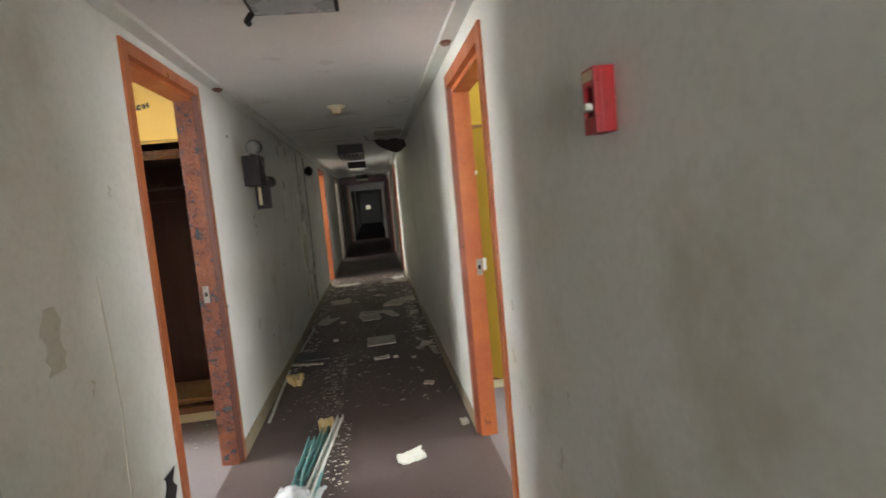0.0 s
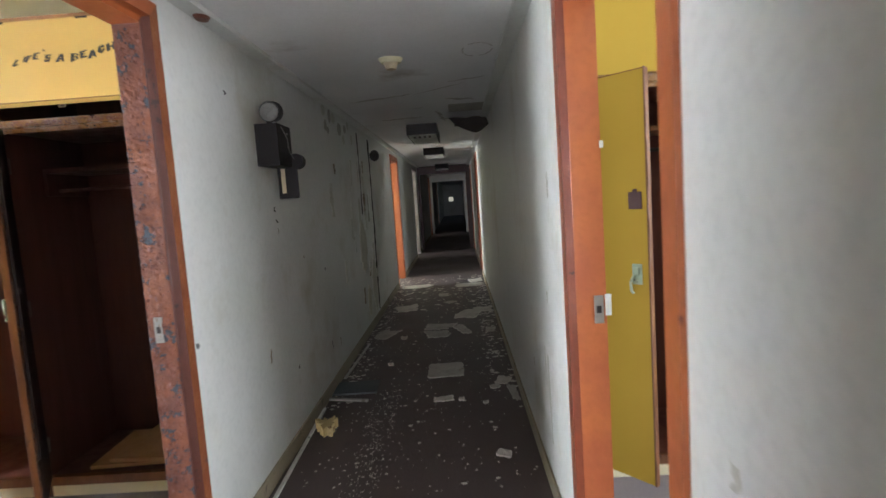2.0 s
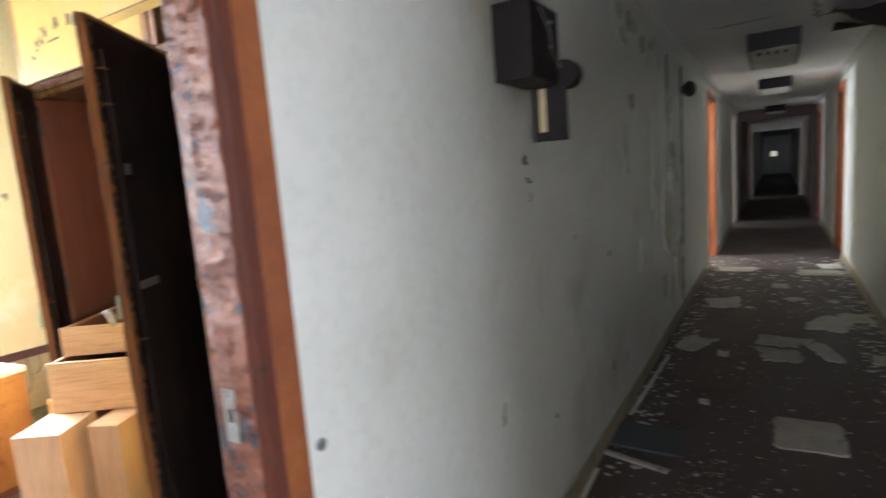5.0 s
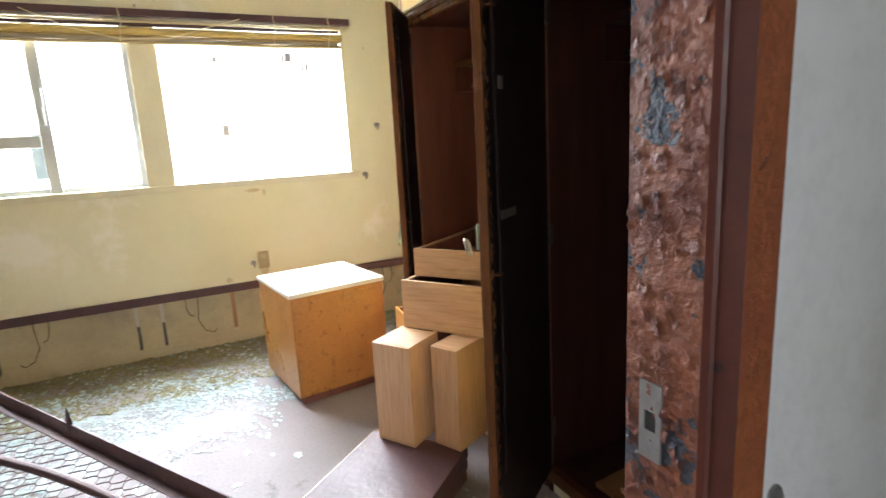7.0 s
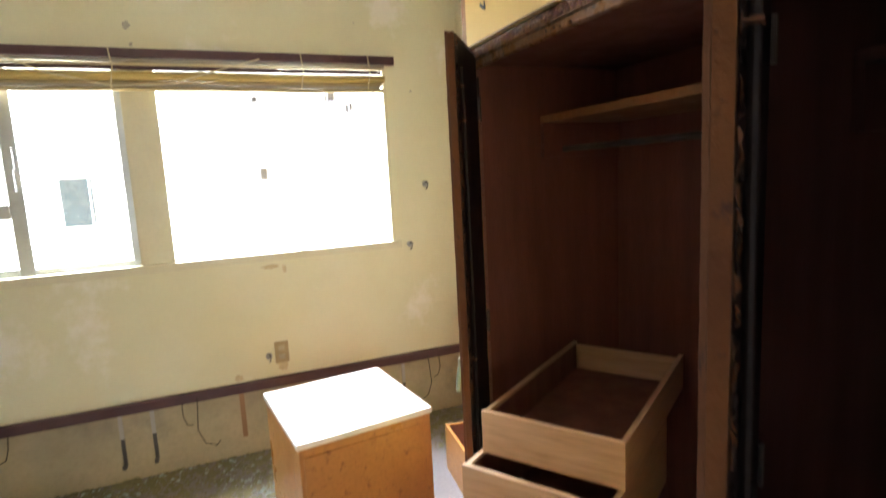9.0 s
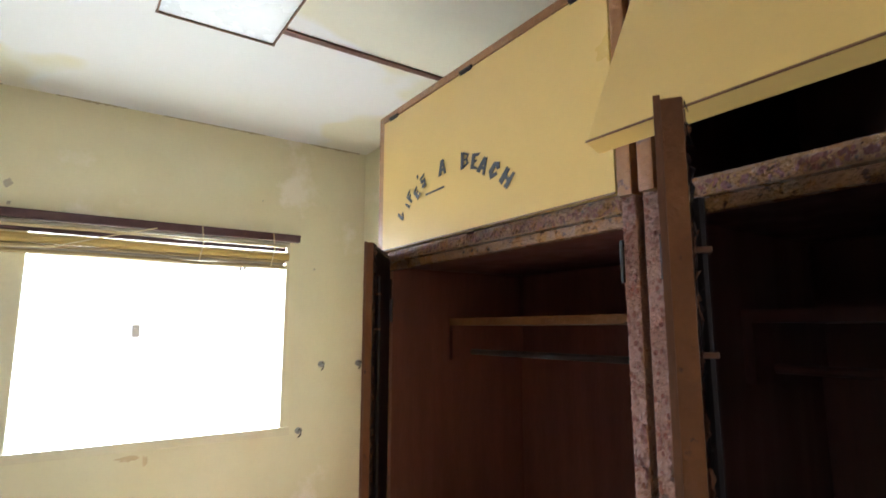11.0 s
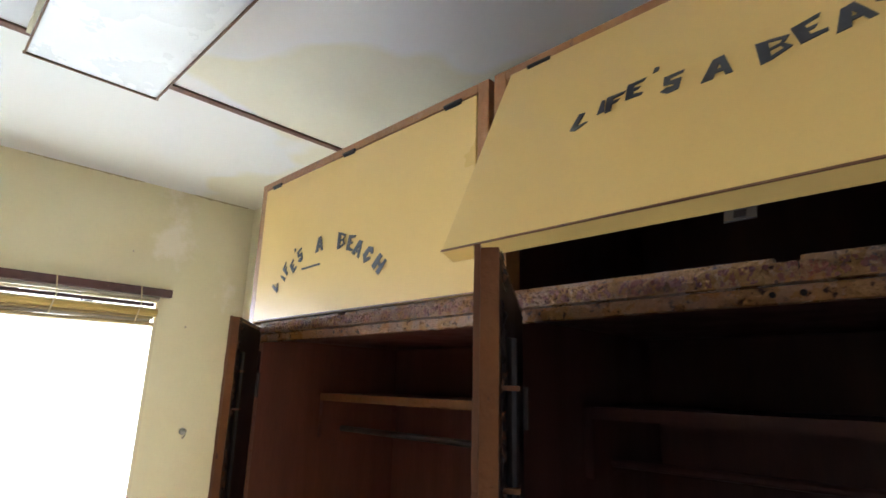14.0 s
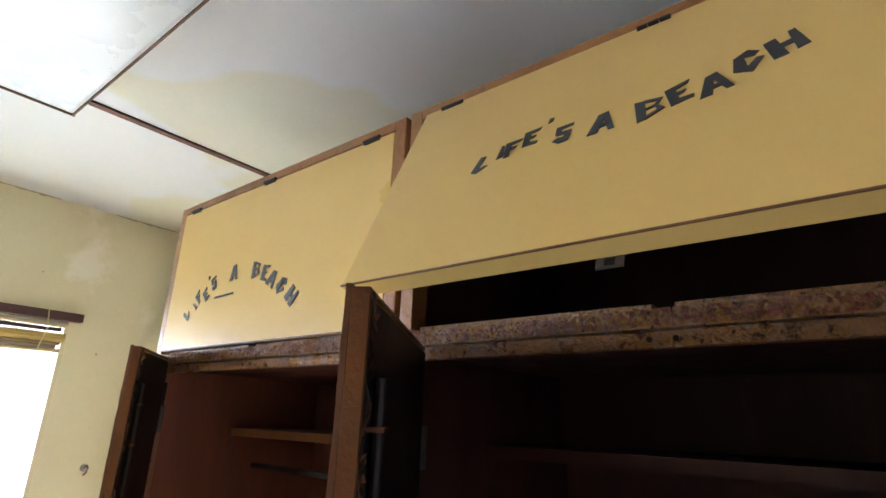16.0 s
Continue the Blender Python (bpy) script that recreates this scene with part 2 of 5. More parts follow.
wall_y(bm, EX, EX + 0.2, -6, END, -0.02, 2.8, [(y - 0.85, y + 0.85, 1.1, 2.1) for y in (-2.9, 11.1, 30.5)] + [(0.45, 3.75, 1.1, 2.1)])
structure("wall_outer_east", bm, M_ROOM, "pale yellow painted outer wall with windows")
bm = bmesh.new()
for y in (4.5, 8.3, 12.4, 17.5, 23.5, 26.5, 33.0):
    bx(bm, WX, XL - TW, y, y + 0.12, -0.02, 2.8)
    bx(bm, XR + TW, EX, y, y + 0.12, -0.02, 2.8)
structure("wall_partitions", bm, M_ROOM, "pale yellow painted partition walls between the rooms")
# out-of-view walls and a skin on the corridor wall, added dark to soak up light
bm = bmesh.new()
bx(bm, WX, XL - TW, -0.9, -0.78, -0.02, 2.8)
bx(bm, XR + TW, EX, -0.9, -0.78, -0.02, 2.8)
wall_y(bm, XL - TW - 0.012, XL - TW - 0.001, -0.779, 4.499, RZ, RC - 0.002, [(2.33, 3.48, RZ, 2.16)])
structure("wall_inner", bm, M_DIMW, "unseen inner walls in dark ochre that damps bounced light")
bm = bmesh.new()
bx(bm, WX - 0.2, -0.62, -6.15, -6, -0.02, 2.8)
bx(bm, 0.42, EX + 0.2, -6.15, -6, -0.02, 2.8)
# opening out of view, added to go with the south fill lamp
bx(bm, -0.62, 0.42, -6.15, -6, -0.02, 0.88)
bx(bm, -0.62, 0.42, -6.15, -6, 2.12, 2.8)
structure("wall_south", bm, M_HALL, "pale painted wall closing the corridor")
bm = bmesh.new()
bx(bm, WX - 0.2, XL - 0.002, END, END + 0.15, -0.02, 2.8)
bx(bm, XR + 0.002, EX + 0.2, END, END + 0.15, -0.02, 2.8)
bx(bm, XL, XR, END, END + 0.15, -0.02, 1.0)
bx(bm, XL, XR, END, END + 0.15, 1.3, 2.8)
bx(bm, XL, -0.42, END, END + 0.15, 1.0, 1.3)
bx(bm, -0.1, XR, END, END + 0.15, 1.0, 1.3)
structure("wall_north", bm, M_HALL, "far corridor end wall with a small bright window")
# floor: rooms on either side, corridor and sill ramp between them
def floor_slab(name, prof, mat, label):
    bm = bmesh.new()
    g = [[bm.verts.new((x, y, z)) for x, z in prof] for y in (-6.2, END + 0.2)]
    lo = [[bm.verts.new((x, y, -0.15)) for x, z in prof] for y in (-6.2, END + 0.2)]
    n = len(prof) - 1
    for i in range(n):
        bm.faces.new((g[0][i], g[0][i + 1], g[1][i + 1], g[1][i]))
        bm.faces.new((lo[0][i], lo[1][i], lo[1][i + 1], lo[0][i + 1]))
    structure(name, bm, mat, label, "floor")


floor_slab("floor_west", [(WX - 0.2, RZ), (-1.35, RZ), (XL - 0.05, 0.0)], M_FLOOR, "dusty brown-grey concrete room floor strewn with paint flakes")
floor_slab("floor_hall", [(XL - 0.05, 0.0), (XR + 0.05, 0.0)], M_FLOORH, "dark brown corridor floor strewn with plaster")
floor_slab("floor_east", [(XR + 0.05, 0.0), (EX + 0.2, 0.0)], M_FLOOR, "dusty brown-grey concrete room floor")
# framed openings across the far corridor
for nm, y, xa, xb, zt in (("wall_portal_1", 15.65, -0.74, 0.45, 1.98), ("wall_portal_2", 21.85, -0.72, 0.45, 1.93)):
    bm = bmesh.new()
    bx(bm, XL, xa, y, y + 0.08, 0.0, CZ, bev=0.004)
    bx(bm, xb, XR, y, y + 0.08, 0.0, CZ, bev=0.004)
    bx(bm, xa, xb, y, y + 0.08, zt, CZ, bev=0.004)
    # nearer frame coloured dark brown to paint in the unlit stretch there
    structure(nm, bm, M_BROWNP if y < 20 else M_HALL, "painted frame across the dark far corridor")
structure("ceiling_hall", box(XL - 0.01, XR + 0.01, -6, END, CZ, CZ + 0.05), M_HALLC, "stained white corridor ceiling", "ceiling")
bm = bmesh.new()
bx(bm, WX - 0.1, XL - 0.02, -6, END, RC, RC + 0.1)
bx(bm, XR + 0.02, EX + 0.1, -6, END, RC, RC + 0.1)
structure("ceiling_rooms", bm, M_ROOMC, "pale water-stained room ceiling", "ceiling")
structure("roof", box(WX - 0.3, EX + 0.3, -6.3, END + 0.3, 2.8, 2.95), M_HALLC, "flat roof slab", "roof")
structure("ground", box(-60, 60, -60, 110, -0.3, -0.16), M_GROUND, "pale dry ground outside", "ground")


# ---- door frames: hollow steel profile with a rebate ----
def frame_profile(k):
    # u: into the opening from the outer edge; w: depth from the corridor face into the wall
    return [(0.0, -0.012), (0.62 * k, -0.012), (0.66 * k, 0.014), (0.70 * k, 0.017), (0.92 * k, 0.017), (k, 0.008), (k, 0.104), (0.0, 0.104)]


# orange trim darkened to paint in the shade on its corridor side
M_RUSTSH = material("shaded_orange_trim", (0.24, 0.062, 0.026), (0.17, 0.042, 0.02), 6.0, 0.45, 0.15, 60, (0.08, 0.03, 0.02), 0.62, 14.0)
# red of the jamb groove, with the groove's shade mixed into the colour
M_GROOVESH = material("shaded_groove_red", (0.14, 0.042, 0.026), (0.10, 0.030, 0.020), 6.0, 0.45, 0.15, 60, (0.05, 0.022, 0.018), 0.60, 14.0)


def door_frame(name, wallx, sgn, y0, y1, top, mats, label):
    """sgn -1: the wall lies toward -x of its corridor face."""
    ob = thing(name, label, "door frame", kind="structure")
    pr = frame_profile(0.083 if sgn < 0 else 0.104)

    def ext(pts3a, pts3b):
        b = bmesh.new()
        A = [b.verts.new(p) for p in pts3a]
        B = [b.verts.new(p) for p in pts3b]
        n = len(A)
        b.faces.new(A)
        b.faces.new(B[::-1])
        for i in range(n):
            b.faces.new((A[i], A[(i + 1) % n], B[(i + 1) % n], B[i]))
        return b
    X = lambda w: wallx + sgn * w
    fz = 0.0
    part("jamb", ext([(X(w), y0 + u, fz) for u, w in pr], [(X(w), y0 + u, top - u) for u, w in pr]), mats[0], ob)
    jb = ext([(X(w), y1 - u, fz) for u, w in pr], [(X(w), y1 - u, top - u) for u, w in pr])
    jb.faces.ensure_lookup_table()
    jb.faces[7].material_index = 1
    # faces turned from the light get a darker colour in place of shade
    for i in (3, 4, 5, 6) if sgn < 0 else (2, 3):
        jb.faces[i].material_index = 2
    jm = part("jamb", jb, mats[1], ob).data.materials
    jm.append(mats[-1])
    jm.append(M_GROOVESH if len(mats) > 2 else M_RUSTSH if sgn > 0 else mats[1])
    part("head", ext([(X(w), y0 + u, top - u) for u, w in pr], [(X(w), y1 - u, top - u) for u, w in pr]), mats[0], ob)
    return ob


M_WFRAME = material("white_frame_paint", (0.62, 0.56, 0.52), (0.55, 0.48, 0.44), 4.0, 0.5, 0.1, 50, (0.3, 0.14, 0.08), 0.66, 9.0)
for i, (a, b, t) in enumerate(L_DOORS):
    mats = (M_RUST, M_RUSTP, M_SCALE) if i == 1 else (M_WFRAME, M_WFRAME) if i == 3 else (M_RUST, M_RUST)
    fr = door_frame("door_%d" % (i + 1), XL, -1, a, b, t, mats, "rusty orange-painted steel door frame, no door" if i != 3 else "whitish painted steel door frame, no door")
    if i == 1:
        west_frame = fr
for i, (a, b, t) in enumerate(R_DOORS):
    fr = door_frame("door_%d" % (i + 11), XR, 1, a, b, t, (M_RUST, M_RUST), "orange-painted steel door frame, no door")
    if i == 1:
        east_frame = fr

# ---- wardrobes ----
M_INK = material("black_lettering", (0.03, 0.03, 0.035), (0.04, 0.04, 0.045), 6.0, 0.5, 0.02, 60)
M_BOARD = material("worn_chipboard", (0.40, 0.24, 0.12), (0.30, 0.17, 0.08), 4.0, 0.6, 0.1, 40, grain=0.3)
# near-black colour for the inner faces of the cupboard doors
M_BDOOR = material("near_black_door_back", (0.011, 0.008, 0.009), (0.018, 0.011, 0.010), 2.2, 0.45, 0.05, 30, (0.012, 0.010, 0.012), 0.55, 2.5, grain=0.3, spec=0.2)
M_GOLD = material("golden_yellow_laminate", (0.40, 0.265, 0.036), (0.36, 0.235, 0.032), 1.2, 0.7, 0.02, 120, grain=0.05, spec=0.15)
# near-black version of dark_stained_wood: second wardrobe's inside, shelf and rod
M_DARKER = material("darker_stained_wood", (0.070, 0.025, 0.019), (0.045, 0.017, 0.014), 2.5, 0.5, 0.06, 40, stretch=(6, 6, 0.6), grain=0.4)
M_RODS = material("tarnished_rod", (0.14, 0.13, 0.12), (0.09, 0.08, 0.075), 8.0, 0.4, 0.06, 60, metal=0.7)
M_STILE = material("pinkish_rusty_stile", (0.30, 0.15, 0.105), (0.22, 0.10, 0.074), 50.0, 0.34, 0.9, 160, (0.11, 0.055, 0.045), 0.58, 130.0, grain=0.5, soft=0.1)
M_FLAK = material("flaking_ochre_paint", (0.38, 0.20, 0.07), (0.24, 0.115, 0.05), 26.0, 0.30, 0.9, 130, (0.075, 0.042, 0.03), 0.57, 80.0, grain=0.6, soft=0.06)
M_OCHR = material("ochre_flaking_rail", (0.34, 0.16, 0.05), (0.24, 0.10, 0.035), 9.0, 0.42, 0.4, 70, (0.10, 0.045, 0.03), 0.62, 24.0, grain=0.45)
M_DEDGE = material("orange_brown_door_edge", (0.19, 0.078, 0.022), (0.12, 0.045, 0.016), 7.0, 0.5, 0.3, 60, (0.07, 0.03, 0.02), 0.63, 22.0, spec=0.3)
M_BLUEG = material("verdigris_brass", (0.30, 0.42, 0.34), (0.36, 0.38, 0.26), 12.0, 0.5, 0.1, 80, (0.14, 0.14, 0.12), 0.6, 30.0, metal=0.3)
WD, WTOP, WBASE = 0.58, 2.300, 0.080      # depth, height, plinth height above its floor
RAIL0, RAIL1 = 1.800, 1.851                # rail between the tall cupboard and the top cupboard


# hand-cut wedge letters: convex strokes, letter height 0.7
GLYPH = {}
GLYPH["L"] = [[(-.3, 0), (-.08, -.02), (0, .7), (-.24, .68)], [(-.3, 0), (-.05, -.04), (.32, .27), (.22, .28), (-.1, .14)]]
GLYPH["I"] = [[(-.1, .02), (.16, .1), (.0, .6), (-.12, .62)]]
GLYPH["F"] = [[(-.2, -.02), (.0, .02), (-.08, .7), (-.34, .66)], [(-.34, .66), (.34, .74), (.26, .62), (-.2, .5)], [(-.2, .42), (.2, .46), (.12, .34), (-.16, .27)]]
GLYPH["E"] = [[(-.26, 0), (.0, .02), (-.08, .7), (-.34, .66)], [(-.34, .66), (.3, .75), (.24, .63), (-.2, .52)], [(-.2, .42), (.18, .43), (.1, .33), (-.16, .28)], [(-.26, 0), (.3, .04), (.32, .14), (-.1, .18)]]
GLYPH["'"] = [[(-.1, .52), (.08, .56), (.1, .72), (-.06, .74)]]
GLYPH["S"] = [[(-.2, .55), (.34, .62), (.36, .73), (-.24, .71)], [(-.26, .71), (-.06, .66), (-.06, .36), (-.26, .36)], [(-.26, .46), (.28, .44), (.24, .30), (-.2, .32)], [(.08, .4), (.3, .44), (.24, .02), (.04, .06)], [(-.34, .12), (-.14, .22), (.2, .16), (.24, .0), (-.1, -.04)]]
GLYPH["A"] = [[(-.4, 0), (-.1, 0), (.1, .7), (-.12, .7)], [(-.04, .7), (.16, .73), (.38, 0), (.2, 0)], [(-.18, .3), (.24, .3), (.27, .18), (-.18, .17)]]
GLYPH["B"] = [[(-.33, -.02), (-.08, .02), (-.1, .72), (-.38, .77)], [(-.12, .74), (.36, .62), (.28, .54), (-.12, .64)], [(.14, .44), (.24, .44), (.36, .62), (.24, .6)], [(-.12, .41), (.22, .46), (.2, .38), (-.12, .33)], [(.12, .39), (.22, .4), (.38, .2), (.22, .2)], [(-.12, 0), (.38, .2), (.24, .24), (-.12, .11)]]
GLYPH["C"] = [[(-.36, .2), (-.04, .08), (.0, .62), (-.22, .66)], [(-.22, .66), (.14, .78), (.34, .58), (.2, .48), (-.05, .56)], [(-.36, .2), (.0, -.04), (.36, .32), (.22, .38), (-.05, .18)]]
GLYPH["H"] = [[(-.4, 0), (-.08, -.02), (-.1, .7), (-.38, .68)], [(.1, 0), (.38, .02), (.34, .74), (.18, .73)], [(-.14, .43), (.24, .43), (.24, .27), (-.14, .27)]]


def letters(text, place, parent):
    """Flat black letters, one part each; place(i) gives each letter's pose."""
    for i, ch in enumerate(text):
        if ch == " ":
            continue
        bm = bmesh.new()
        for k, poly in enumerate(GLYPH[ch]):
            h = 0.004 + 0.0006 * k
            hi = [bm.verts.new((x, y, h)) for x, y in poly]
            lo = [bm.verts.new((x, y, -0.004)) for x, y in poly]
            n = len(poly)
            bm.faces.new(hi)
            bm.faces.new(lo[::-1])
            for q in range(n):
                bm.faces.new((hi[q], lo[q], lo[(q + 1) % n], hi[(q + 1) % n]))
        bmesh.ops.transform(bm, matrix=place(i), verts=bm.verts[:])
        part("letter", bm, M_INK, parent, "hand-cut black letter")


def butt_hinge(parent, m):
    bm = bmesh.new()
    tube(bm, (-0.035, 0, 0), (0.035, 0, 0), 0.006, 8)
    bx(bm, -0.033, 0.033, 0.0, 0.004, -0.014, 0.014, bev=0.001)
    bmesh.ops.transform(bm, matrix=m, verts=bm.verts[:])
    return part("hinge", bm, M_RODS, parent, "blackened steel hinge")


def hasp(parent, m):
    bm = bmesh.new()
    bx(bm, -0.022, 0.022, -0.002, 0.002, -0.05, 0.035, bev=0.001)
    bx(bm, -0.012, 0.012, -0.012, -0.002, -0.01, 0.02, bev=0.002)
    bent(bm, [(-0.008, -0.012, -0.01), (-0.02, -0.02, -0.04), (-0.016, -0.022, -0.075), (-0.006, -0.02, -0.085)], 0.006)
    bmesh.ops.transform(bm, matrix=m, verts=bm.verts[:])
    return part("hasp", bm, M_BLUEG, parent, "verdigris-stained brass hasp")


def padlock(parent, m):
    bm = bmesh.new()
    bx(bm, -0.022, 0.022, -0.009, 0.009, -0.04, 0.0, bev=0.004)
    bent(bm, [(-0.014, 0, 0), (-0.014, 0, 0.02), (0, 0, 0.032), (0.014, 0, 0.02), (0.014, 0, 0)], 0.004)
    bmesh.ops.transform(bm, matrix=m, verts=bm.verts[:])
    return part("padlock", bm, M_METAL, parent, "small dull steel padlock")


def leaf(parent, hx, hy, z0, z1, w, ang, mirror=1, back=None, front=None):
    """A cupboard door hinged on (hx, hy), opened by ang degrees from the cupboard's front."""
    m = pose(hx, hy, 0, 0, 0, -ang * mirror)
    t = 0.020
    a, b = (0.004, w) if mirror > 0 else (-w, -0.004)
    bm = box(a, b, 0.0, t - 0.004, z0, z1, bev=0.002)
    bmesh.ops.transform(bm, matrix=m, verts=bm.verts[:])
    d = part("cupboard_door", bm, front or M_YEL, parent, "yellow laminate cupboard door, dark inside")
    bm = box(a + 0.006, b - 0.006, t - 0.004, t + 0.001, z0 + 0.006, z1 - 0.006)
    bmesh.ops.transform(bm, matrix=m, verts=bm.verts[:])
    part("back_face", bm, back or M_BDOOR, d, "near-black inner face")
    e = 0.004
    bm = bmesh.new()
    x = b if mirror > 0 else a
    bx(bm, x - e, x + e, 0.003, t + 0.001, z0 - 0.002, z1 + 0.002, bev=0.001)
    bx(bm, a, b, 0.001, t, z1, z1 + 0.004)
    bmesh.ops.transform(bm, matrix=m, verts=bm.verts[:])
    part("edge_band", bm, M_DEDGE, d, "chipped orange-brown edge band")
    r = random.Random(int(1000 * w))
    bm = bmesh.new()
    prev = None
    for q in range(61):
        o = x + mirror * r.uniform(0.002, 0.007)
        zz = z0 - 0.002 + (z1 - z0 + 0.008) * q / 60
        cur = [bm.verts.new((u, v, zz)) for u, v in ((x - 0.004 * mirror, -0.003), (o, -0.003), (o, 0.003), (x - 0.004 * mirror, 0.003))]
        if prev:
            for i in range(4):
                bm.faces.new((prev[i], prev[(i + 1) % 4], cur[(i + 1) % 4], cur[i]))
        else:
            bm.faces.new(cur[::-1])
        prev = cur
    bm.faces.new(prev)
    bmesh.ops.transform(bm, matrix=m, verts=bm.verts[:])
    part("front_lip", bm, M_EDGE, d, "ragged chipped lip of the laminate")
    for z in (z0 + 0.16, (z0 + z1) / 2, z1 - 0.16):
        h = butt_hinge(d, m @ pose(0, t + 0.004, z, 0, 90, 0))
    x = (w - 0.035) * mirror
    bm = bmesh.new()
    bent(bm, [(x, t + 0.010, z0 + 0.25), (x, t + 0.013, z0 + 0.9), (x, t + 0.010, z1 - 0.08)], 0.0055, 8)
    bmesh.ops.transform(bm, matrix=m, verts=bm.verts[:])
    part("lock_rod", bm, M_BLACK, d, "blackened lock rod")
    for z in (z1 - 0.13, z1 - 0.22, z0 + 0.8):
        bm = box(x - 0.010, x + 0.012, t + 0.001, t + 0.018, z, z + 0.005, bev=0.001)
        bmesh.ops.transform(bm, matrix=m, verts=bm.verts[:])
        part("rod_clip", bm, M_EDGE, d, "rusty clip")
    return d, m


def flap(parent, x0, x1, y, ang, lines=None, h=0.415, front=None):
    """The top cupboard's flap, hinged along its upper edge, swung out by ang degrees."""
    m = pose((x0 + x1) / 2, y, 2.274, -ang, 0, 0)
    w = (x1 - x0) / 2
    bm = box(-w, w, -0.018, 0.012 if ang else 0.0, -h, 0, bev=0.0015)
    bmesh.ops.transform(bm, matrix=m, verts=bm.verts[:])
    f = part("flap", bm, front or M_YEL, parent, "yellow laminate flap")
    bm = box(-w, w, -0.0195, -0.0175, -h - 0.0005, -h + 0.0025)
    bmesh.ops.transform(bm, matrix=m, verts=bm.verts[:])
    part("edge_line", bm, M_EDGE, f, "thin brown edge line")
    for u in (-0.85 * w, 0, 0.85 * w):
        bm = bmesh.new()
        for v in (-0.025, -0.008, 0.009):
            tube(bm, (u + v, -0.020, 0.003), (u + v + 0.0155, -0.020, 0.003), 0.0042, 8)
        bx(bm, u - 0.024, u + 0.024, -0.0195, -0.018, -0.005, 0.0)
        bmesh.ops.transform(bm, matrix=pose((x0 + x1) / 2, y, 2.274), verts=bm.verts[:])
        part("hinge", bm, M_BLACK, f, "blackened steel hinge")
    if lines:
        lines(m, f)
    if ang:
        bm = box(-0.016, 0.016, 0.0125, 0.0155, -h - 0.014, -h + 0.03, bev=0.001, m=m @ pose(-0.03, 0, 0))
        c = part("catch", bm, M_RODS, f, "steel catch plate")
        part("catch_hole", box(-0.006, 0.006, 0.0115, 0.0124, -h - 0.011, -h - 0.002, m=m @ pose(-0.03, 0, 0)), M_BLACK, c, "dark square hole")
    return f, m


def wardrobe(x0, x1, y, z, label, M_DARK=M_DARK):
    """A tall cupboard with a flap-fronted top cupboard; its front stands at y."""
    ob = thing("wardrobe", label, "wardrobe", Matrix(), "wardrobes")
    t, s = 0.022, 0.03
    zb = z + WBASE
    for a, b in ((x0, x0 + t), (x1 - t, x1)):
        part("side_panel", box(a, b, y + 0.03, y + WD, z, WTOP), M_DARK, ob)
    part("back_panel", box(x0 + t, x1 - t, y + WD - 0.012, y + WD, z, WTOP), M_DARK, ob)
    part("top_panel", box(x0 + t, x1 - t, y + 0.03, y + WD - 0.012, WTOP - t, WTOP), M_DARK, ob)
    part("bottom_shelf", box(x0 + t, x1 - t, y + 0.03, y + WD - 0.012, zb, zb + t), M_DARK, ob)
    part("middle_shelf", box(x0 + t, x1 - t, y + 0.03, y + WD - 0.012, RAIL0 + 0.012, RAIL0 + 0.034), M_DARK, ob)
    part("plinth", box(x0 + 0.004, x1 - 0.004, y + 0.035, y + 0.055, z, zb - 0.002), M_CREAM, ob, "cream painted plinth board")
    for a, b in ((x0, x0 + s), (x1 - s, x1)):
        part("stile", box(a, b, y, y + 0.03, zb - 0.01, RAIL1, bev=0.003), M_STILE, ob, "rusty peeling brown stile")
        part("upper_stile", box(a, b, y - 0.011, y + 0.03, RAIL1 + 0.001, WTOP, bev=0.003), M_OCHR, ob, "orange-brown flaking stile")
    bm = bmesh.new()
    bx(bm, x0 + s, x1 - s, y, y + 0.03, RAIL0 + 0.024, RAIL1, bev=0.003)
    bx(bm, x0 + s, x1 - s, y + 0.008, y + 0.03, RAIL0, RAIL0 + 0.022, bev=0.003)
    part("rail", bm, M_FLAK, ob, "flaking ochre-brown rail")
    xs = x0 + s + 0.46 * (x1 - x0)
    for a, b in ((x0 + s, xs - 0.03), (xs, x1 - s)):
        part("upper_ledge", box(a, b, y + 0.014, y + 0.03, RAIL1 + 0.001, RAIL1 + 0.009, bev=0.002), M_FLAK, ob, "flaking ledge")
    part("joint", box(xs - 0.0012, xs + 0.0012, y - 0.0006, y + 0.002, RAIL0 + 0.025, RAIL1 - 0.001), M_BLACK, ob, "dark joint")
    for xx, z in ((x1 - s - 0.0055, 1.70), (x0 + s - 0.0005, 1.70), (x1 - s - 0.0055, 0.32)):
        part("stile_hinge", box(xx, xx + 0.006, y - 0.004, y + 0.022, z, z + 0.075, bev=0.0015), M_BLACK, ob, "blackened steel hinge")
    for u in (-0.034, 0.0):
        bm = bmesh.new()
        tube(bm, (xs + u, y + 0.0072, RAIL0 + 0.011), (xs + u, y + 0.009, RAIL0 + 0.011), 0.0042, 10)
        part("screw_hole", bm, M_BLACK, ob, "dark screw hole")
    part("rail", box(x0 + s, x1 - s, y - 0.011, y + 0.03, 2.2785, WTOP, bev=0.003), M_OCHR, ob, "flaking brown rail")
    part("rail", box(x0 + s, x1 - s, y, y + 0.03, zb - 0.01, zb + 0.035, bev=0.003), M_EDGE, ob)
    part("hat_shelf", box(x0 + t, x1 - t, y + 0.25, y + WD - 0.012, 1.632, 1.655), M_DARKER if M_DARK is M_DARKER else M_OCHR, ob, "brown wooden hat shelf")
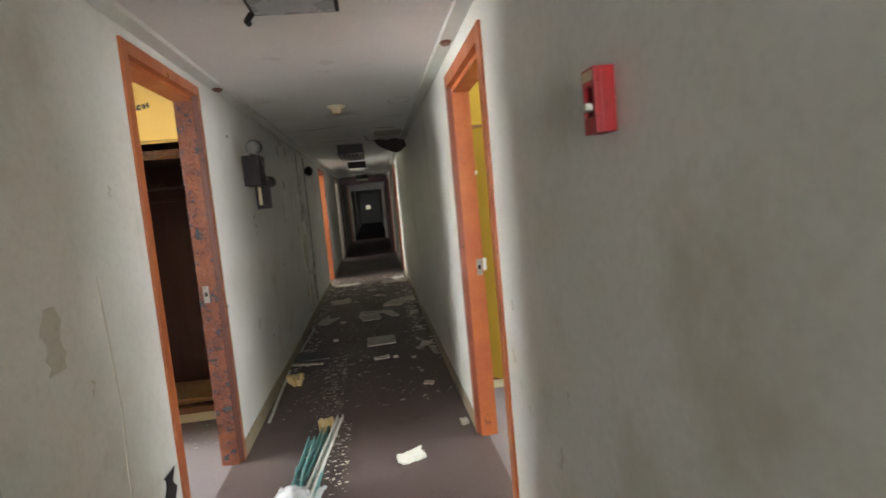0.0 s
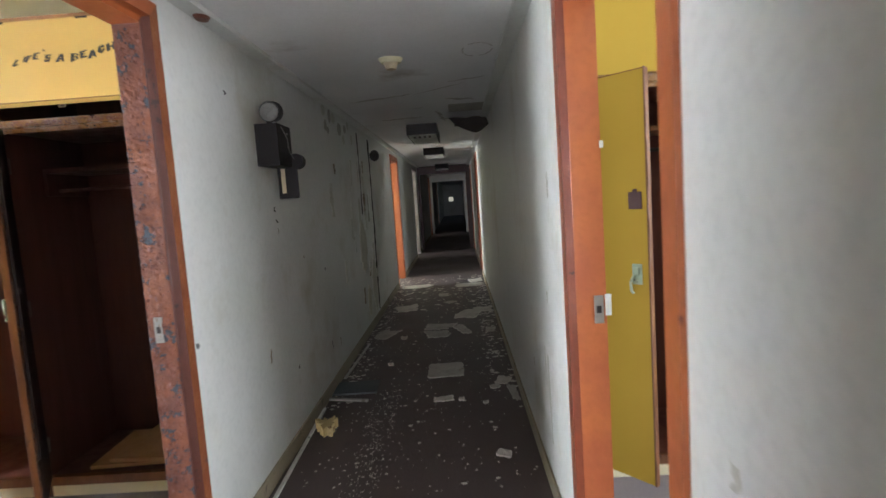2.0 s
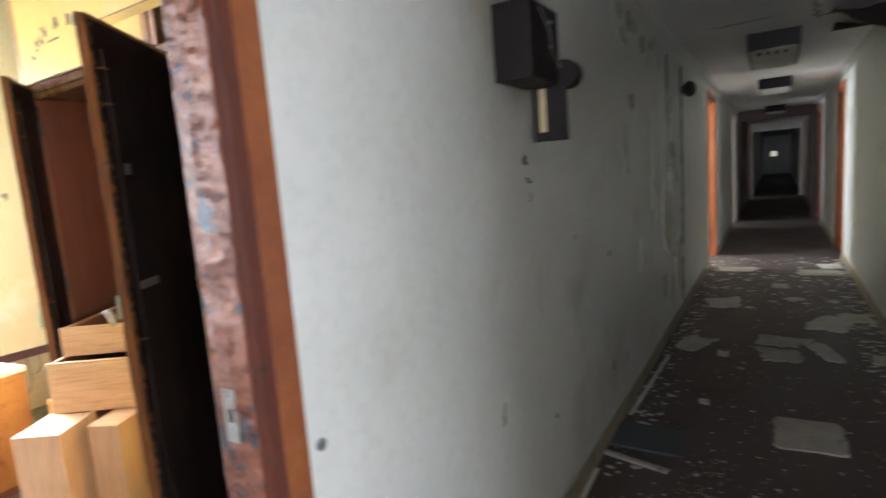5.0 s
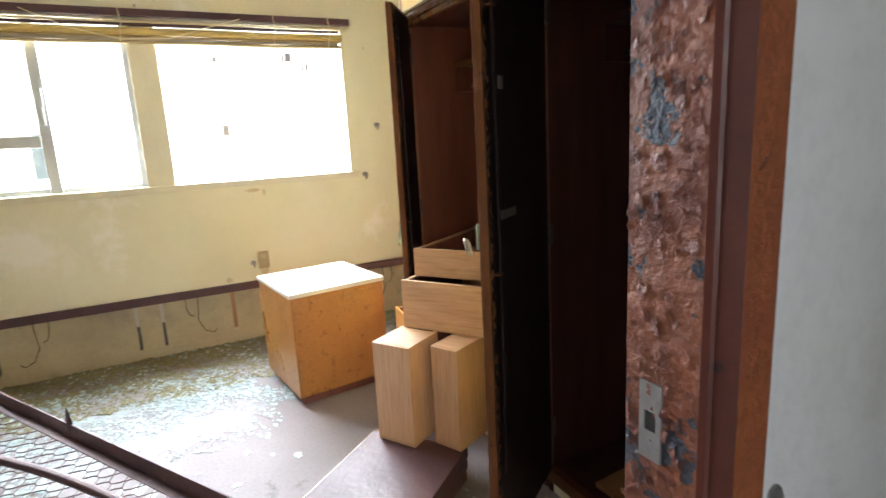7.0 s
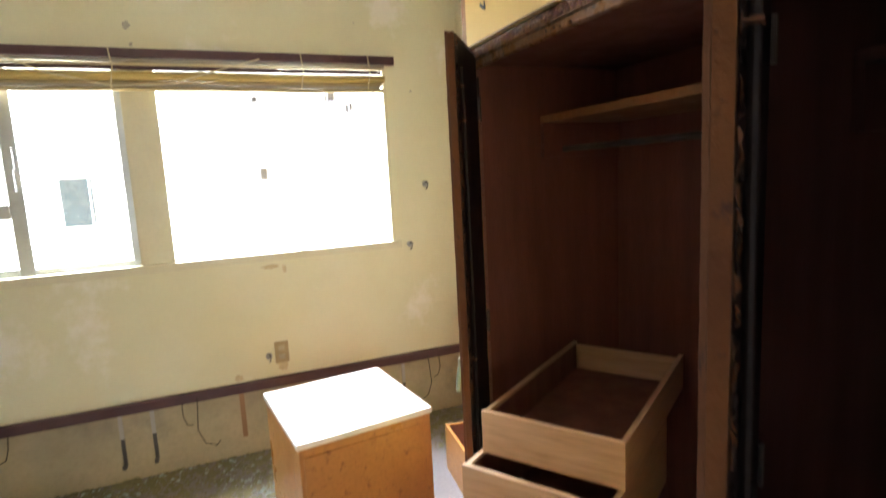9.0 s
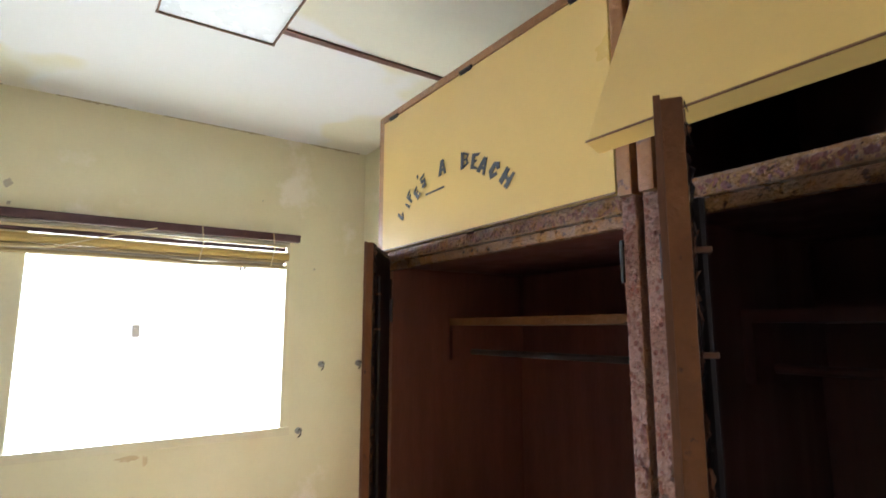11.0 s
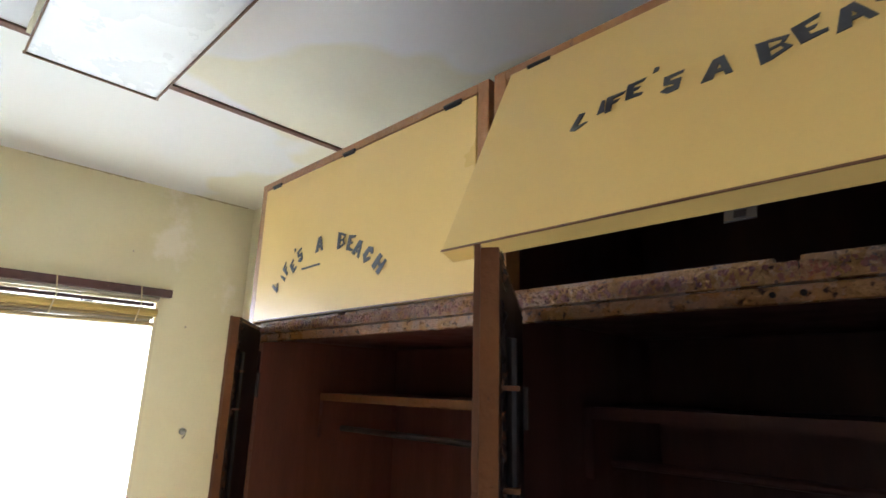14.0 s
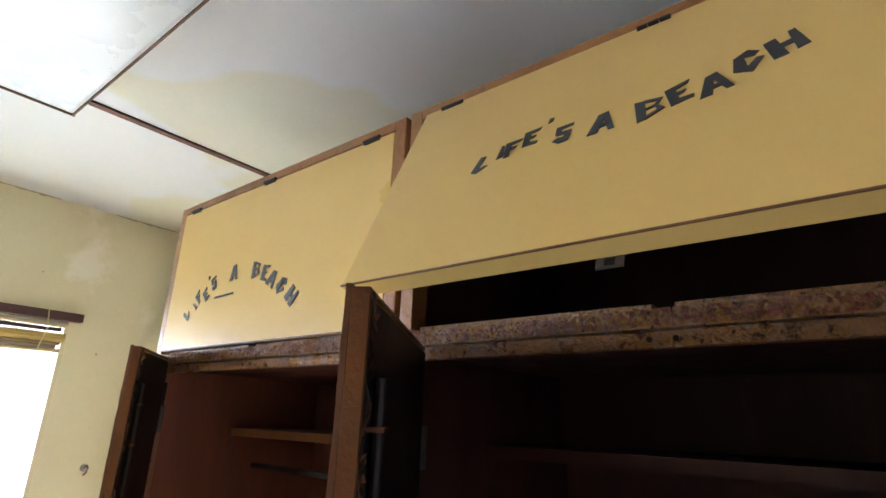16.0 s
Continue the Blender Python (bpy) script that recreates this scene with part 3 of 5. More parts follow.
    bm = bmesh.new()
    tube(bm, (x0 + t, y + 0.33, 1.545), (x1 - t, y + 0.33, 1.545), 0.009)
    part("clothes_rod", bm, M_DARKER if M_DARK is M_DARKER else M_RODS, ob, "steel clothes rod")
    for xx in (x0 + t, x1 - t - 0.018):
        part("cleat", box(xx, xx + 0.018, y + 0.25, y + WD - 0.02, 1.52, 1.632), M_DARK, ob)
    return ob


TEXT = "LIFE'S A BEACH"
ARCH = [(-2.717, 1.956, 62), (-2.678, 1.979, 52), (-2.664, 2.001, 44), (-2.625, 2.005, 38), (-2.616, 2.04, 30), (-2.593, 2.032, 26), (0, 0, 0), (-2.496, 2.047, 4), (0, 0, 0), (-2.394, 2.039, -6), (-2.352, 2.026, -20), (-2.32, 2.008, -30), (-2.279, 1.985, -38), (-2.234, 1.957, -46)]
SMILE = [(-1.648, -0.23, -12), (-1.616, -0.213, -8), (-1.599, -0.214, -6), (-1.568, -0.202, -4), (-1.541, -0.188, 0), (-1.515, -0.217, 2), (0, 0, 0), (-1.457, -0.222, 2), (0, 0, 0), (-1.394, -0.225, 6), (-1.358, -0.213, 10), (-1.319, -0.215, 12), (-1.283, -0.194, 14), (-1.243, -0.182, 16)]


def arch(m, f):
    def at(i):
        x, z, a = ARCH[i]
        return pose(x, 3.8868, z, 90, 0, 0) @ pose(0, 0, 0, 0, 0, a) @ pose(0, -0.022, 0) @ Matrix.Diagonal((0.047 - 0.008 * (i < 6), 0.058 - 0.008 * (i < 6), 0.16, 1))
    letters(TEXT, at, f)
    bm = bmesh.new()
    for k in range(8):
        bx(bm, -0.19 + 0.0115 * k, -0.1805 + 0.0115 * k, -0.0195, -0.018, -0.289 + 0.0004 * k, -0.2835 + 0.0004 * k, m=m)
    part("small_print", bm, M_INK, f, "row of tiny dark printed marks")


def smile(m, f):
    def at(i):
        x, v, a = SMILE[i]
        return m @ pose(x + 1.4025, -0.0185, v + 0.006, 90, 0, 0) @ pose(0, 0, 0, 0, 0, a) @ pose(0, -0.0205, 0) @ Matrix.Diagonal((0.049 - 0.006 * (i < 6), 0.056 - 0.006 * (i < 6), 0.16, 1))
    letters(TEXT, at, f)


WY = 3.9
w1 = wardrobe(-2.862, -1.911, WY, RZ, "rusty brown wardrobe with closed yellow lettered flap, one door ajar")
flap(w1, -2.831, -1.943, WY + 0.006, 0, arch)
d1, m1 = leaf(w1, -2.832, WY - 0.004, RZ + 0.115, 1.837, 0.30, 37)
hasp(d1, m1 @ pose(0.275, -0.002, 0.95))
w2 = wardrobe(-1.897, -0.925, WY, RZ, "rusty brown wardrobe with raised yellow lettered flap, one door open", M_DARKER)
flap(w2, -1.852, -0.953, WY + 0.003, 24.5, smile, 0.43)
d2, m2 = leaf(w2, -1.862, WY - 0.004, RZ + 0.115, 1.815, 0.46, 56)
bm = box(0.31, 0.405, 0.0275, 0.034, 1.10, 1.122, bev=0.001)
bmesh.ops.transform(bm, matrix=m2, verts=bm.verts[:])
part("latch_plate", bm, M_METAL, d2, "pale steel latch plate")
bm = box(0.375, 0.395, 0.0275, 0.034, 1.415, 1.445, bev=0.002)
bmesh.ops.transform(bm, matrix=m2, verts=bm.verts[:])
part("catch", bm, M_METAL, d2, "small steel catch")
hasp(d2, m2 @ pose(0.445, -0.004, 1.07) @ pose(0, 0, 0, 0, 0, -35) @ Matrix.Diagonal((0.75, 0.75, 0.75, 1)))
padlock(d2, m2 @ pose(0.425, -0.058, 1.035, 25, 50, 40) @ Matrix.Diagonal((0.8, 0.8, 0.8, 1)))
w3 = wardrobe(0.672, 1.645, WY, 0.0, "brown wardrobe with yellow laminate doors standing open")
flap(w3, 0.705, 1.612, WY + 0.006, 0, front=M_GOLD)
d3, m3 = leaf(w3, 0.735, WY - 0.004, 0.115, 1.83, 0.34, 50, front=M_GOLD)
hasp(d3, m3 @ pose(0.285, -0.002, 1.02))
bm = bmesh.new()
bx(bm, 0.255, 0.315, -0.005, -0.0005, 1.28, 1.35, bev=0.003)
bx(bm, 0.275, 0.295, -0.005, -0.0005, 1.35, 1.362, bev=0.002)
bmesh.ops.transform(bm, matrix=m3, verts=bm.verts[:])
part("number_plate", bm, M_BROWNP, d3, "small tarnished plate")
leaf(w3, 1.617, WY - 0.004, 0.115, 1.83, 0.335, 14, mirror=-1, front=M_GOLD)

# ---- drawers, nightstand, loose boards in the west room ----


def drawer(m, w, d, h, label, mat=M_PALE, low=None):
    """A dovetailed box without a lid: w wide, d deep, h high, its front at y = 0."""
    ob = thing("drawer", label, "drawer", m, "pulled-out drawers")
    t = 0.014
    face = M_PALEX if mat is M_PALE else mat
    part("front", box(0, w, 0, t, 0, h, bev=0.0015), face, ob)
    part("back", box(t, w - t, d - t, d, 0.008, h - 0.015, bev=0.0015), face, ob)
    part("side", box(0, t, t, d, 0, h - 0.004, bev=0.0015), mat, ob)
    part("side", box(w - t, w, t, d, 0, h - 0.004, bev=0.0015), mat, ob)
    part("bottom", box(0.001, w - 0.001, t + 0.0005, d - 0.001, -0.001, 0.007), mat, ob, "flush plywood bottom")
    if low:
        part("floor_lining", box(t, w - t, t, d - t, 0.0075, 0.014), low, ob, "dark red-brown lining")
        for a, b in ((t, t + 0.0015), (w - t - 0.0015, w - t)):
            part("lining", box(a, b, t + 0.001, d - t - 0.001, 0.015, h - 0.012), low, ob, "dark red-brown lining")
    return ob


# three loose doors stacked on the floor, then two drawers on end, then two flat ones
for i in range(3):
    ob = thing("loose_door", "dark wardrobe door lying flat on the floor", "cupboard door", pose(-2.42, 3.47, RZ + 0.002 + 0.0425 * i, 0, 0, -54 + 1.2 * i), "stack of loose doors")
    part("panel", box(0, 0.62, 0.0, 0.40, 0, 0.038, bev=0.003), M_BROWNP, ob)
    part("edge_band", box(-0.004, -0.0005, 0.0, 0.40, 0.002, 0.036), M_YEL, ob)
    part("worn_edge", box(0.0, 0.62, -0.003, -0.0005, 0.002, 0.037), M_CREAM, ob, "pale worn edge")
PZ = RZ + 0.127



def upright(x, y, z, rz, w, d, h, label):
    """A drawer stood on its front, open side to the back; its near left corner at (x, y)."""
    return drawer(pose(x, y, z, 0, 0, rz) @ pose(w, 0, 0, 90, 0, 180) , w, h, d, label)


upright(-2.349, 3.462, PZ, 31, 0.168, 0.20, 0.396, "pale plywood drawer standing on end")
upright(-2.195, 3.632, PZ, 25, 0.117, 0.20, 0.392, "pale plywood drawer standing on end")
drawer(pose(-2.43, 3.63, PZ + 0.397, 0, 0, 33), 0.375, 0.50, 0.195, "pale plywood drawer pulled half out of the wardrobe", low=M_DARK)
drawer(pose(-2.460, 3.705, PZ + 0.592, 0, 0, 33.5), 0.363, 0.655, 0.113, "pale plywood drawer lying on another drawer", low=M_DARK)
dw = drawer(pose(-3.60, 4.05, RZ, 0, 0, -6), 0.40, 0.34, 0.23, "orange plywood drawer with reddish lining by the wall", M_ORWOOD, M_REDP)
part("rim", box(0.386, 0.402, 0.0, 0.34, 0.2265, 0.236, bev=0.002), M_WHITE, dw, "white painted rim")

ns = thing("nightstand", "orange varnished wooden nightstand with white top", "nightstand", pose(-3.022, 3.296, RZ, 0, 0, 7))
# local axes: -x runs to the window, +y to the wardrobe
part("body", box(-0.52, -0.006, 0.006, 0.50, 0.045, 0.552, bev=0.004), M_ORWOOD, ns)
part("plinth", box(-0.50, -0.03, 0.03, 0.48, 0, 0.044), M_DARK, ns)
part("top", box(-0.528, 0.0, 0.0, 0.507, 0.553, 0.575, bev=0.003), M_WHITE, ns, "white laminate top")
bm = bmesh.new()
bx(bm, -0.0058, -0.002, 0.02, 0.486, 0.06, 0.52, bev=0.001)
part("end_panel", bm, M_ORWOOD, ns)

# boards in the second wardrobe
for i, (a, b, c, r) in enumerate(((-1.70, -1.05, 3.97, 4), (-1.62, -1.0, 4.0, -3))):
    ob = thing("loose_board", "pale chipboard panel lying in the wardrobe", "board", pose(a, c, RZ + 0.109 + 0.019 * i, 0, 0, r), "boards in the wardrobe")
    part("panel", box(0, b - a, 0, 0.42, 0, 0.018, bev=0.001), M_BOARD, ob)

# ---- the window ----
M_PANE = bpy.data.materials.new("window_glass")
M_PANE.use_nodes = True
_t = M_PANE.node_tree
_t.nodes.remove(_t.nodes["Principled BSDF"])
_gl, _tp, _mx = _t.nodes.new("ShaderNodeBsdfGlossy"), _t.nodes.new("ShaderNodeBsdfTransparent"), _t.nodes.new("ShaderNodeMixShader")
_gl.inputs["Roughness"].default_value = 0.08
_mx.inputs[0].default_value = 0.05
_t.links.new(_tp.outputs[0], _mx.inputs[1])
_t.links.new(_gl.outputs[0], _mx.inputs[2])
_t.links.new(_mx.outputs[0], _t.nodes["Material Output"].inputs[0])

win = thing("window_1", "long window with whitewashed panes and aluminium slider", "window", kind="structure")
GX = WX - 0.06
fw = bmesh.new()
bx(fw, WX - 0.15, WX - 0.002, 2.768, 2.918, SILL + 0.012, HEAD, bev=0.004)
part("mullion", fw, M_CREAM, win, "cream painted mullion post")
part("window_sill", box(WX - 0.2, WX + 0.02, WIN_S - 0.03, WIN_N + 0.03, SILL - 0.03, SILL + 0.012, bev=0.004), M_CREAM, win, "cream painted sill")
for nm, b in (("reveal", (WX - 0.18, WX + 0.004, WIN_N - 0.018, WIN_N, SILL + 0.012, HEAD)), ("reveal", (WX - 0.18, WX + 0.004, WIN_S, WIN_S + 0.018, SILL + 0.012, HEAD)), ("head_lining", (WX - 0.18, WX + 0.004, WIN_S + 0.018, WIN_N - 0.018, HEAD - 0.018, HEAD))):
    part(nm, box(*b, bev=0.003), M_CREAM, win)
bars = [(2.735, 2.766, SILL + 0.012, HEAD - 0.018), (2.275, 2.334, SILL + 0.012, HEAD - 0.018), (WIN_S + 0.02, 2.273, 1.38, 1.445), (2.336, 2.733, SILL + 0.014, SILL + 0.04), (WIN_S + 0.02, 2.273, SILL + 0.014, SILL + 0.045)]
for a, b, c, d in bars:
    part("window_frame", box(GX - 0.02, GX + 0.02, a, b, c, d, bev=0.003), M_ALU, win, "dull aluminium frame bar")
for a, b in ((2.92, WIN_N - 0.018), (2.336, 2.733), (WIN_S + 0.02, 2.273)):
    p = part("pane", box(GX - 0.002, GX + 0.002, a, b, SILL + 0.016, HEAD - 0.02), M_PANE, win, "dusty clear glass")
    p.visible_shadow = False
bm = bmesh.new()
bx(bm, GX + 0.02, GX + 0.045, 2.285, 2.32, 1.60, 1.70, bev=0.004)
bx(bm, GX + 0.02, GX + 0.05, 2.29, 2.315, 1.50, 1.60, bev=0.006)
part("latch", bm, M_ALU, win, "aluminium sash latch")

# sunlit white building across the yard
M_FAR = material("white_render", (0.86, 0.86, 0.84), (0.82, 0.82, 0.80), 0.8, 0.8, 0.05, 20, grain=0.05)
M_NAVY = material("dark_blue_glass", (0.006, 0.026, 0.05), (0.008, 0.018, 0.036), 2.0, 0.3, 0.02, 20)
M_PIPE = material("grey_pink_fitting", (0.035, 0.022, 0.020), (0.025, 0.017, 0.016), 3.0, 0.6, 0.05, 30)
bld = thing("building", "sunlit white building with a dark blue window across the yard", "building")
part("wall", box(-13, -9.2, -14, 20, -0.16, 7.0), M_FAR, bld)
part("roof", box(-13.3, -9.0, -14.3, 20.3, 7.001, 7.2), M_FAR, bld)
part("window", box(-9.2, -8.98, 1.44, 1.73, 1.08, 1.64), M_NAVY, bld, "dark blue window")
for y, z, w, h in ((3.71, 1.52, 0.09, 0.15), (4.69, 2.55, 0.09, 0.12), (4.98, 2.42, 0.04, 0.1), (3.69, 2.53, 0.06, 0.07)):
    part("vent", box(-9.2, -8.98, y, y + w, z, z + h, bev=0.01), M_PIPE, bld, "small greyish wall fitting")

# rolled-up bamboo blind
M_BAMB = material("bamboo", (0.42, 0.33, 0.16), (0.34, 0.25, 0.12), 10.0, 0.5, 0.1, 60, stretch=(1, 0.3, 1))
M_YBAM = material("yellow_bamboo", (0.55, 0.40, 0.12), (0.46, 0.32, 0.09), 6.0, 0.4, 0.1, 60, (0.32, 0.2, 0.07), 0.62, 9.0, stretch=(1, 0.4, 1))
M_CORD = material("pale_cord", (0.66, 0.56, 0.34), (0.6, 0.5, 0.3), 20.0, 0.8, 0.1, 100)
bl = thing("bamboo_blind", "rolled-up bamboo blind tied with cords above the window", "blind")
part("head_rail", box(WX + 0.004, WX + 0.045, WIN_S - 0.1, 4.10, 2.085, 2.125, bev=0.006), M_BROWNP, bl, "flaking dark brown batten")
rnd = random.Random(3)
M_BAMBG = material("greyed_bamboo", (0.40, 0.36, 0.28), (0.30, 0.26, 0.20), 10.0, 0.5, 0.1, 60, stretch=(1, 0.3, 1))
for z, r, mat, dx in ((2.072, 0.009, M_BAMBG, 0.028), (2.056, 0.007, M_CORD, 0.03), (2.040, 0.010, M_BROWNP, 0.026), (2.002, 0.022, M_YBAM, 0.032), (1.974, 0.008, M_BAMB, 0.03), (1.960, 0.009, M_BAMBG, 0.027), (1.944, 0.010, M_BAMB, 0.031)):
    bm = bmesh.new()
    y, z1 = WIN_S - 0.05, z
    while y < 4.0:
        yn = min(4.03 + rnd.uniform(-0.02, 0.02), y + rnd.uniform(0.32, 0.46))
        z2 = z + rnd.uniform(-0.003, 0.003)
        tube(bm, (WX + dx, y, z1), (WX + dx, yn, z2), r * rnd.uniform(0.92, 1.05), 10)
        tube(bm, (WX + dx, yn - 0.004, z2), (WX + dx, yn + 0.004, z2), r * 1.1, 10)
        y, z1 = yn, z2
        if yn > 3.95:
            break
    part("bamboo_pole" if r > 0.02 else "slat", bm, mat, bl, smooth=False)
for y in (1.9, 2.75, 3.60, 3.95):
    bm = bmesh.new()
    bent(bm, [(WX + 0.05, y, 2.126), (WX + 0.052, y + 0.01, 2.04), (WX + 0.05, y - 0.006, 1.95), (WX + 0.01, y, 1.945)], 0.003, 6)
    part("cord", bm, M_CORD, bl)
bm = bmesh.new()
bent(bm, [(WX + 0.055, 2.3, 2.10), (WX + 0.06, 2.5, 2.01), (WX + 0.06, 2.75, 1.955), (WX + 0.06, 3.0, 1.965), (WX + 0.06, 3.2, 2.03), (WX + 0.055, 3.4, 2.09)], 0.003, 6)
part("cord", bm, M_CORD, bl)

# ---- low wall strip, brackets, hooks, outlet ----
structure("trim", box(WX - 0.002, WX + 0.03, -0.7, 4.499, 0.395, 0.445, bev=0.006), M_BROWNP, "flaking dark brown wall strip", "trim")
structure("wall_lower", box(WX - 0.002, WX + 0.006, -0.7, 4.499, RZ - 0.02, 0.394), M_LOW, "stained bare plaster below the strip")
structure("trim_rust", box(WX + 0.0055, WX + 0.0075, 3.14, 3.165, RZ + 0.1, 0.394), M_BOARD, "orange rust streak down the plaster", "stain")
for y in (2.59, 2.73, 1.88, 1.2, 3.9, 4.05):
    ob = thing("heater_bracket", "dark rusty heater bracket hanging on the wall", "bracket", pose(WX + 0.006, y, 0.38), "heater brackets")
    bm = bmesh.new()
    bx(bm, 0.0, 0.006, -0.009, 0.009, -0.25, 0.014, bev=0.001)
    bx(bm, 0.006, 0.05, -0.009, 0.009, -0.25, -0.244, bev=0.001)
    bx(bm, 0.044, 0.05, -0.009, 0.009, -0.244, -0.225, bev=0.001)
    part("strap", bm, M_RODS, ob)
    part("plaster_scar", box(0.0062, 0.0075, -0.0095, 0.0095, -0.11, 0.012), M_GROUND, ob, "pale bare upper end")
for y, f in ((2.08, 1), (2.94, -1), (4.2, 1)):
    ob = thing("wire_hook", "bent black wire hanging on the wall", "wire", pose(WX + 0.03, y, 0.395), "wires")
    bm = bmesh.new()
    bent(bm, [(0, 0, 0.02), (0.02, 0, -0.02), (0.02, 0.01 * f, -0.14), (0.03, -0.02 * f, -0.21), (0.03, -0.07 * f, -0.235), (0.03, -0.09 * f, -0.215)], 0.0024, 6)
    bent(bm, [(0, 0.07 * f, 0.01), (0.02, 0.07 * f, -0.05), (0.02, 0.055 * f, -0.1), (0.02, 0.03 * f, -0.11)], 0.0024, 6)
    part("wire", bm, M_BLACK, ob)
ob = thing("wall_outlet", "old yellowed wall outlet with a rusty stain", "outlet", pose(WX, 3.377, 0.577))
part("cover_plate", box(0.0, 0.007, -0.036, 0.036, -0.058, 0.058, bev=0.003), M_BAMB, ob)
for z in (-0.024, 0.024):
    part("socket", box(0.007, 0.009, -0.016, 0.016, z - 0.014, z + 0.014, bev=0.001), M_LOW, ob)
for y, z in ((4.141, 1.09), (4.256, 1.43), (4.478, 1.43), (3.31, 0.565)):
    ob = thing("wall_bolt", "rusty bolt stub in the wall", "bolt", pose(WX, y, z), "bolts")
    bm = bmesh.new()
    tube(bm, (0, 0, 0), (0.012, 0, 0), 0.017, 10)
    tube(bm, (0.012, 0, 0), (0.025, 0, -0.004), 0.007, 8)
    part("stub", bm, M_METAL, ob)
    bm = bmesh.new()
    sweep(bm, [(0.010, 0, 0.006), (0.024, 0.003, 0.012), (0.032, 0.007, 0.002), (0.026, 0.006, -0.016), (0.012, 0.0, -0.032)], 0.0035, 6)
    part("hook", bm, M_RODS, ob, "bent rusty hook")


def wall_stain(y, z, wy, hz, seed, mat, label):
    """A ragged stain or scar on the window wall."""
    r = random.Random(seed)
    bm = bmesh.new()
    n = 22
    pts = [(y + 0.5 * wy * r.uniform(0.55, 1.1) * math.cos(6.2832 * k / n), z + 0.5 * hz * r.uniform(0.55, 1.1) * math.sin(6.2832 * k / n)) for k in range(n)]
    hi = [bm.verts.new((WX + 0.0015, p, v)) for p, v in pts]
    lo = [bm.verts.new((WX - 0.0005, p, v)) for p, v in pts]
    bm.faces.new(hi)
    for k in range(n):
        bm.faces.new((lo[k], lo[(k + 1) % n], hi[(k + 1) % n], hi[k]))
    structure("trim_stain", bm, mat, label, "stain")


M_WSTAIN = material("yellow_brown_wall_stain", (0.56, 0.45, 0.24), (0.64, 0.54, 0.31), 14.0, 0.7, 0.05, 60, (0.72, 0.64, 0.42), 0.5, 30.0, soft=0.2)
M_WSCAR = material("grey_wall_scar", (0.42, 0.38, 0.29), (0.52, 0.47, 0.36), 20.0, 0.8, 0.2, 60)
for k, (y, z, wy, hz) in enumerate(((3.36, 1.045, 0.10, 0.03), (3.43, 1.03, 0.03, 0.05), (3.377, 0.50, 0.07, 0.07), (3.15, 0.47, 0.05, 0.04))):
    wall_stain(y, z, wy, hz, 500 + k, M_WSTAIN, "rusty yellow stain on the wall")
for k, (y, z, wy, hz) in enumerate(((2.83, 2.236, 0.035, 0.045), (2.84, 2.15, 0.02, 0.02), (2.767, 2.529, 0.012, 0.012), (4.2, 1.95, 0.012, 0.015), (3.9, 2.3, 0.01, 0.012))):
    wall_stain(y, z, wy, hz, 520 + k, M_WSCAR, "small scar in the wall paint")

# ---- ceiling light of the west room ----
M_LENS = material("white_plastic_lens", (0.87, 0.93, 1.0), (0.84, 0.90, 0.98), 4.0, 0.3, 0.03, 120, grain=0.04)
cl = thing("ceiling_light", "white plastic fluorescent ceiling light, switched off", "ceiling light")
part("frame", box(-3.105, -1.83, 3.235, 3.605, RC - 0.02, RC - 0.001, bev=0.002), M_CREAM, cl)
bm = box(-3.095, -1.84, 3.245, 3.595, RC - 0.085, RC - 0.02, bev=0.012)
part("diffuser", bm, M_LENS, cl)
bm = bmesh.new()
for y in (3.240, 3.594):
    bx(bm, -3.099, -1.836, y, y + 0.005, RC - 0.0875, RC - 0.080)
bx(bm, -3.103, -3.097, 3.238, 3.602, RC - 0.0875, RC - 0.080)
part("rim", bm, M_EDGE, cl, "thin rusty metal rim")
M_JOINT = material("flaking_ceiling_strip", (0.15, 0.055, 0.035), (0.095, 0.035, 0.026), 12.0, 0.6, 0.5, 60, (0.36, 0.27, 0.17), 0.66, 16.0, soft=0.05)
structure("trim_ceiling", box(-3.145, -3.115, -0.7, YN - 0.001, RC - 0.008, RC + 0.002, bev=0.002), M_JOINT, "rusty brown ceiling joint strip", "trim")
M_MOULD = material("grey_mould_line", (0.44, 0.39, 0.25), (0.52, 0.47, 0.31), 9.0, 0.9, 0.3, 60, (0.50, 0.45, 0.30), 0.50, 22.0, soft=0.15)
rc = random.Random(8)
for k in range(9):
    y, n = 0.9 + 0.4 * k + rc.uniform(-0.1, 0.1), 16
    L = rc.uniform(0.18, 0.38)
    bm = bmesh.new()
    prev = None
    for q in range(n + 1):
        h = 0.002 + rc.uniform(0.0, 0.008) * math.sin(math.pi * (0.03 + 0.94 * q / n))
        yy = y + L * q / n
        cur = [bm.verts.new(p) for p in ((WX, yy, RC - h), (WX + 0.002 + h * 0.2, yy, RC - h), (WX + 0.004 + h * 0.5, yy, RC), (WX, yy, RC))]
        if prev:
            for i in range(4):
                bm.faces.new((prev[i], prev[(i + 1) % 4], cur[(i + 1) % 4], cur[i]))
        prev = cur
    structure("trim_mould", bm, M_MOULD, "thin ragged mould line where wall meets ceiling", "mould")

# ---- corridor fittings ----
M_SIGN = material("red_enamel", (0.42, 0.015, 0.02), (0.34, 0.012, 0.016), 5.0, 0.35, 0.04, 60)
M_GLASS = material("frosted_lamp_lens", (0.20, 0.195, 0.18), (0.13, 0.125, 0.115), 20.0, 0.25, 0.3, 90)
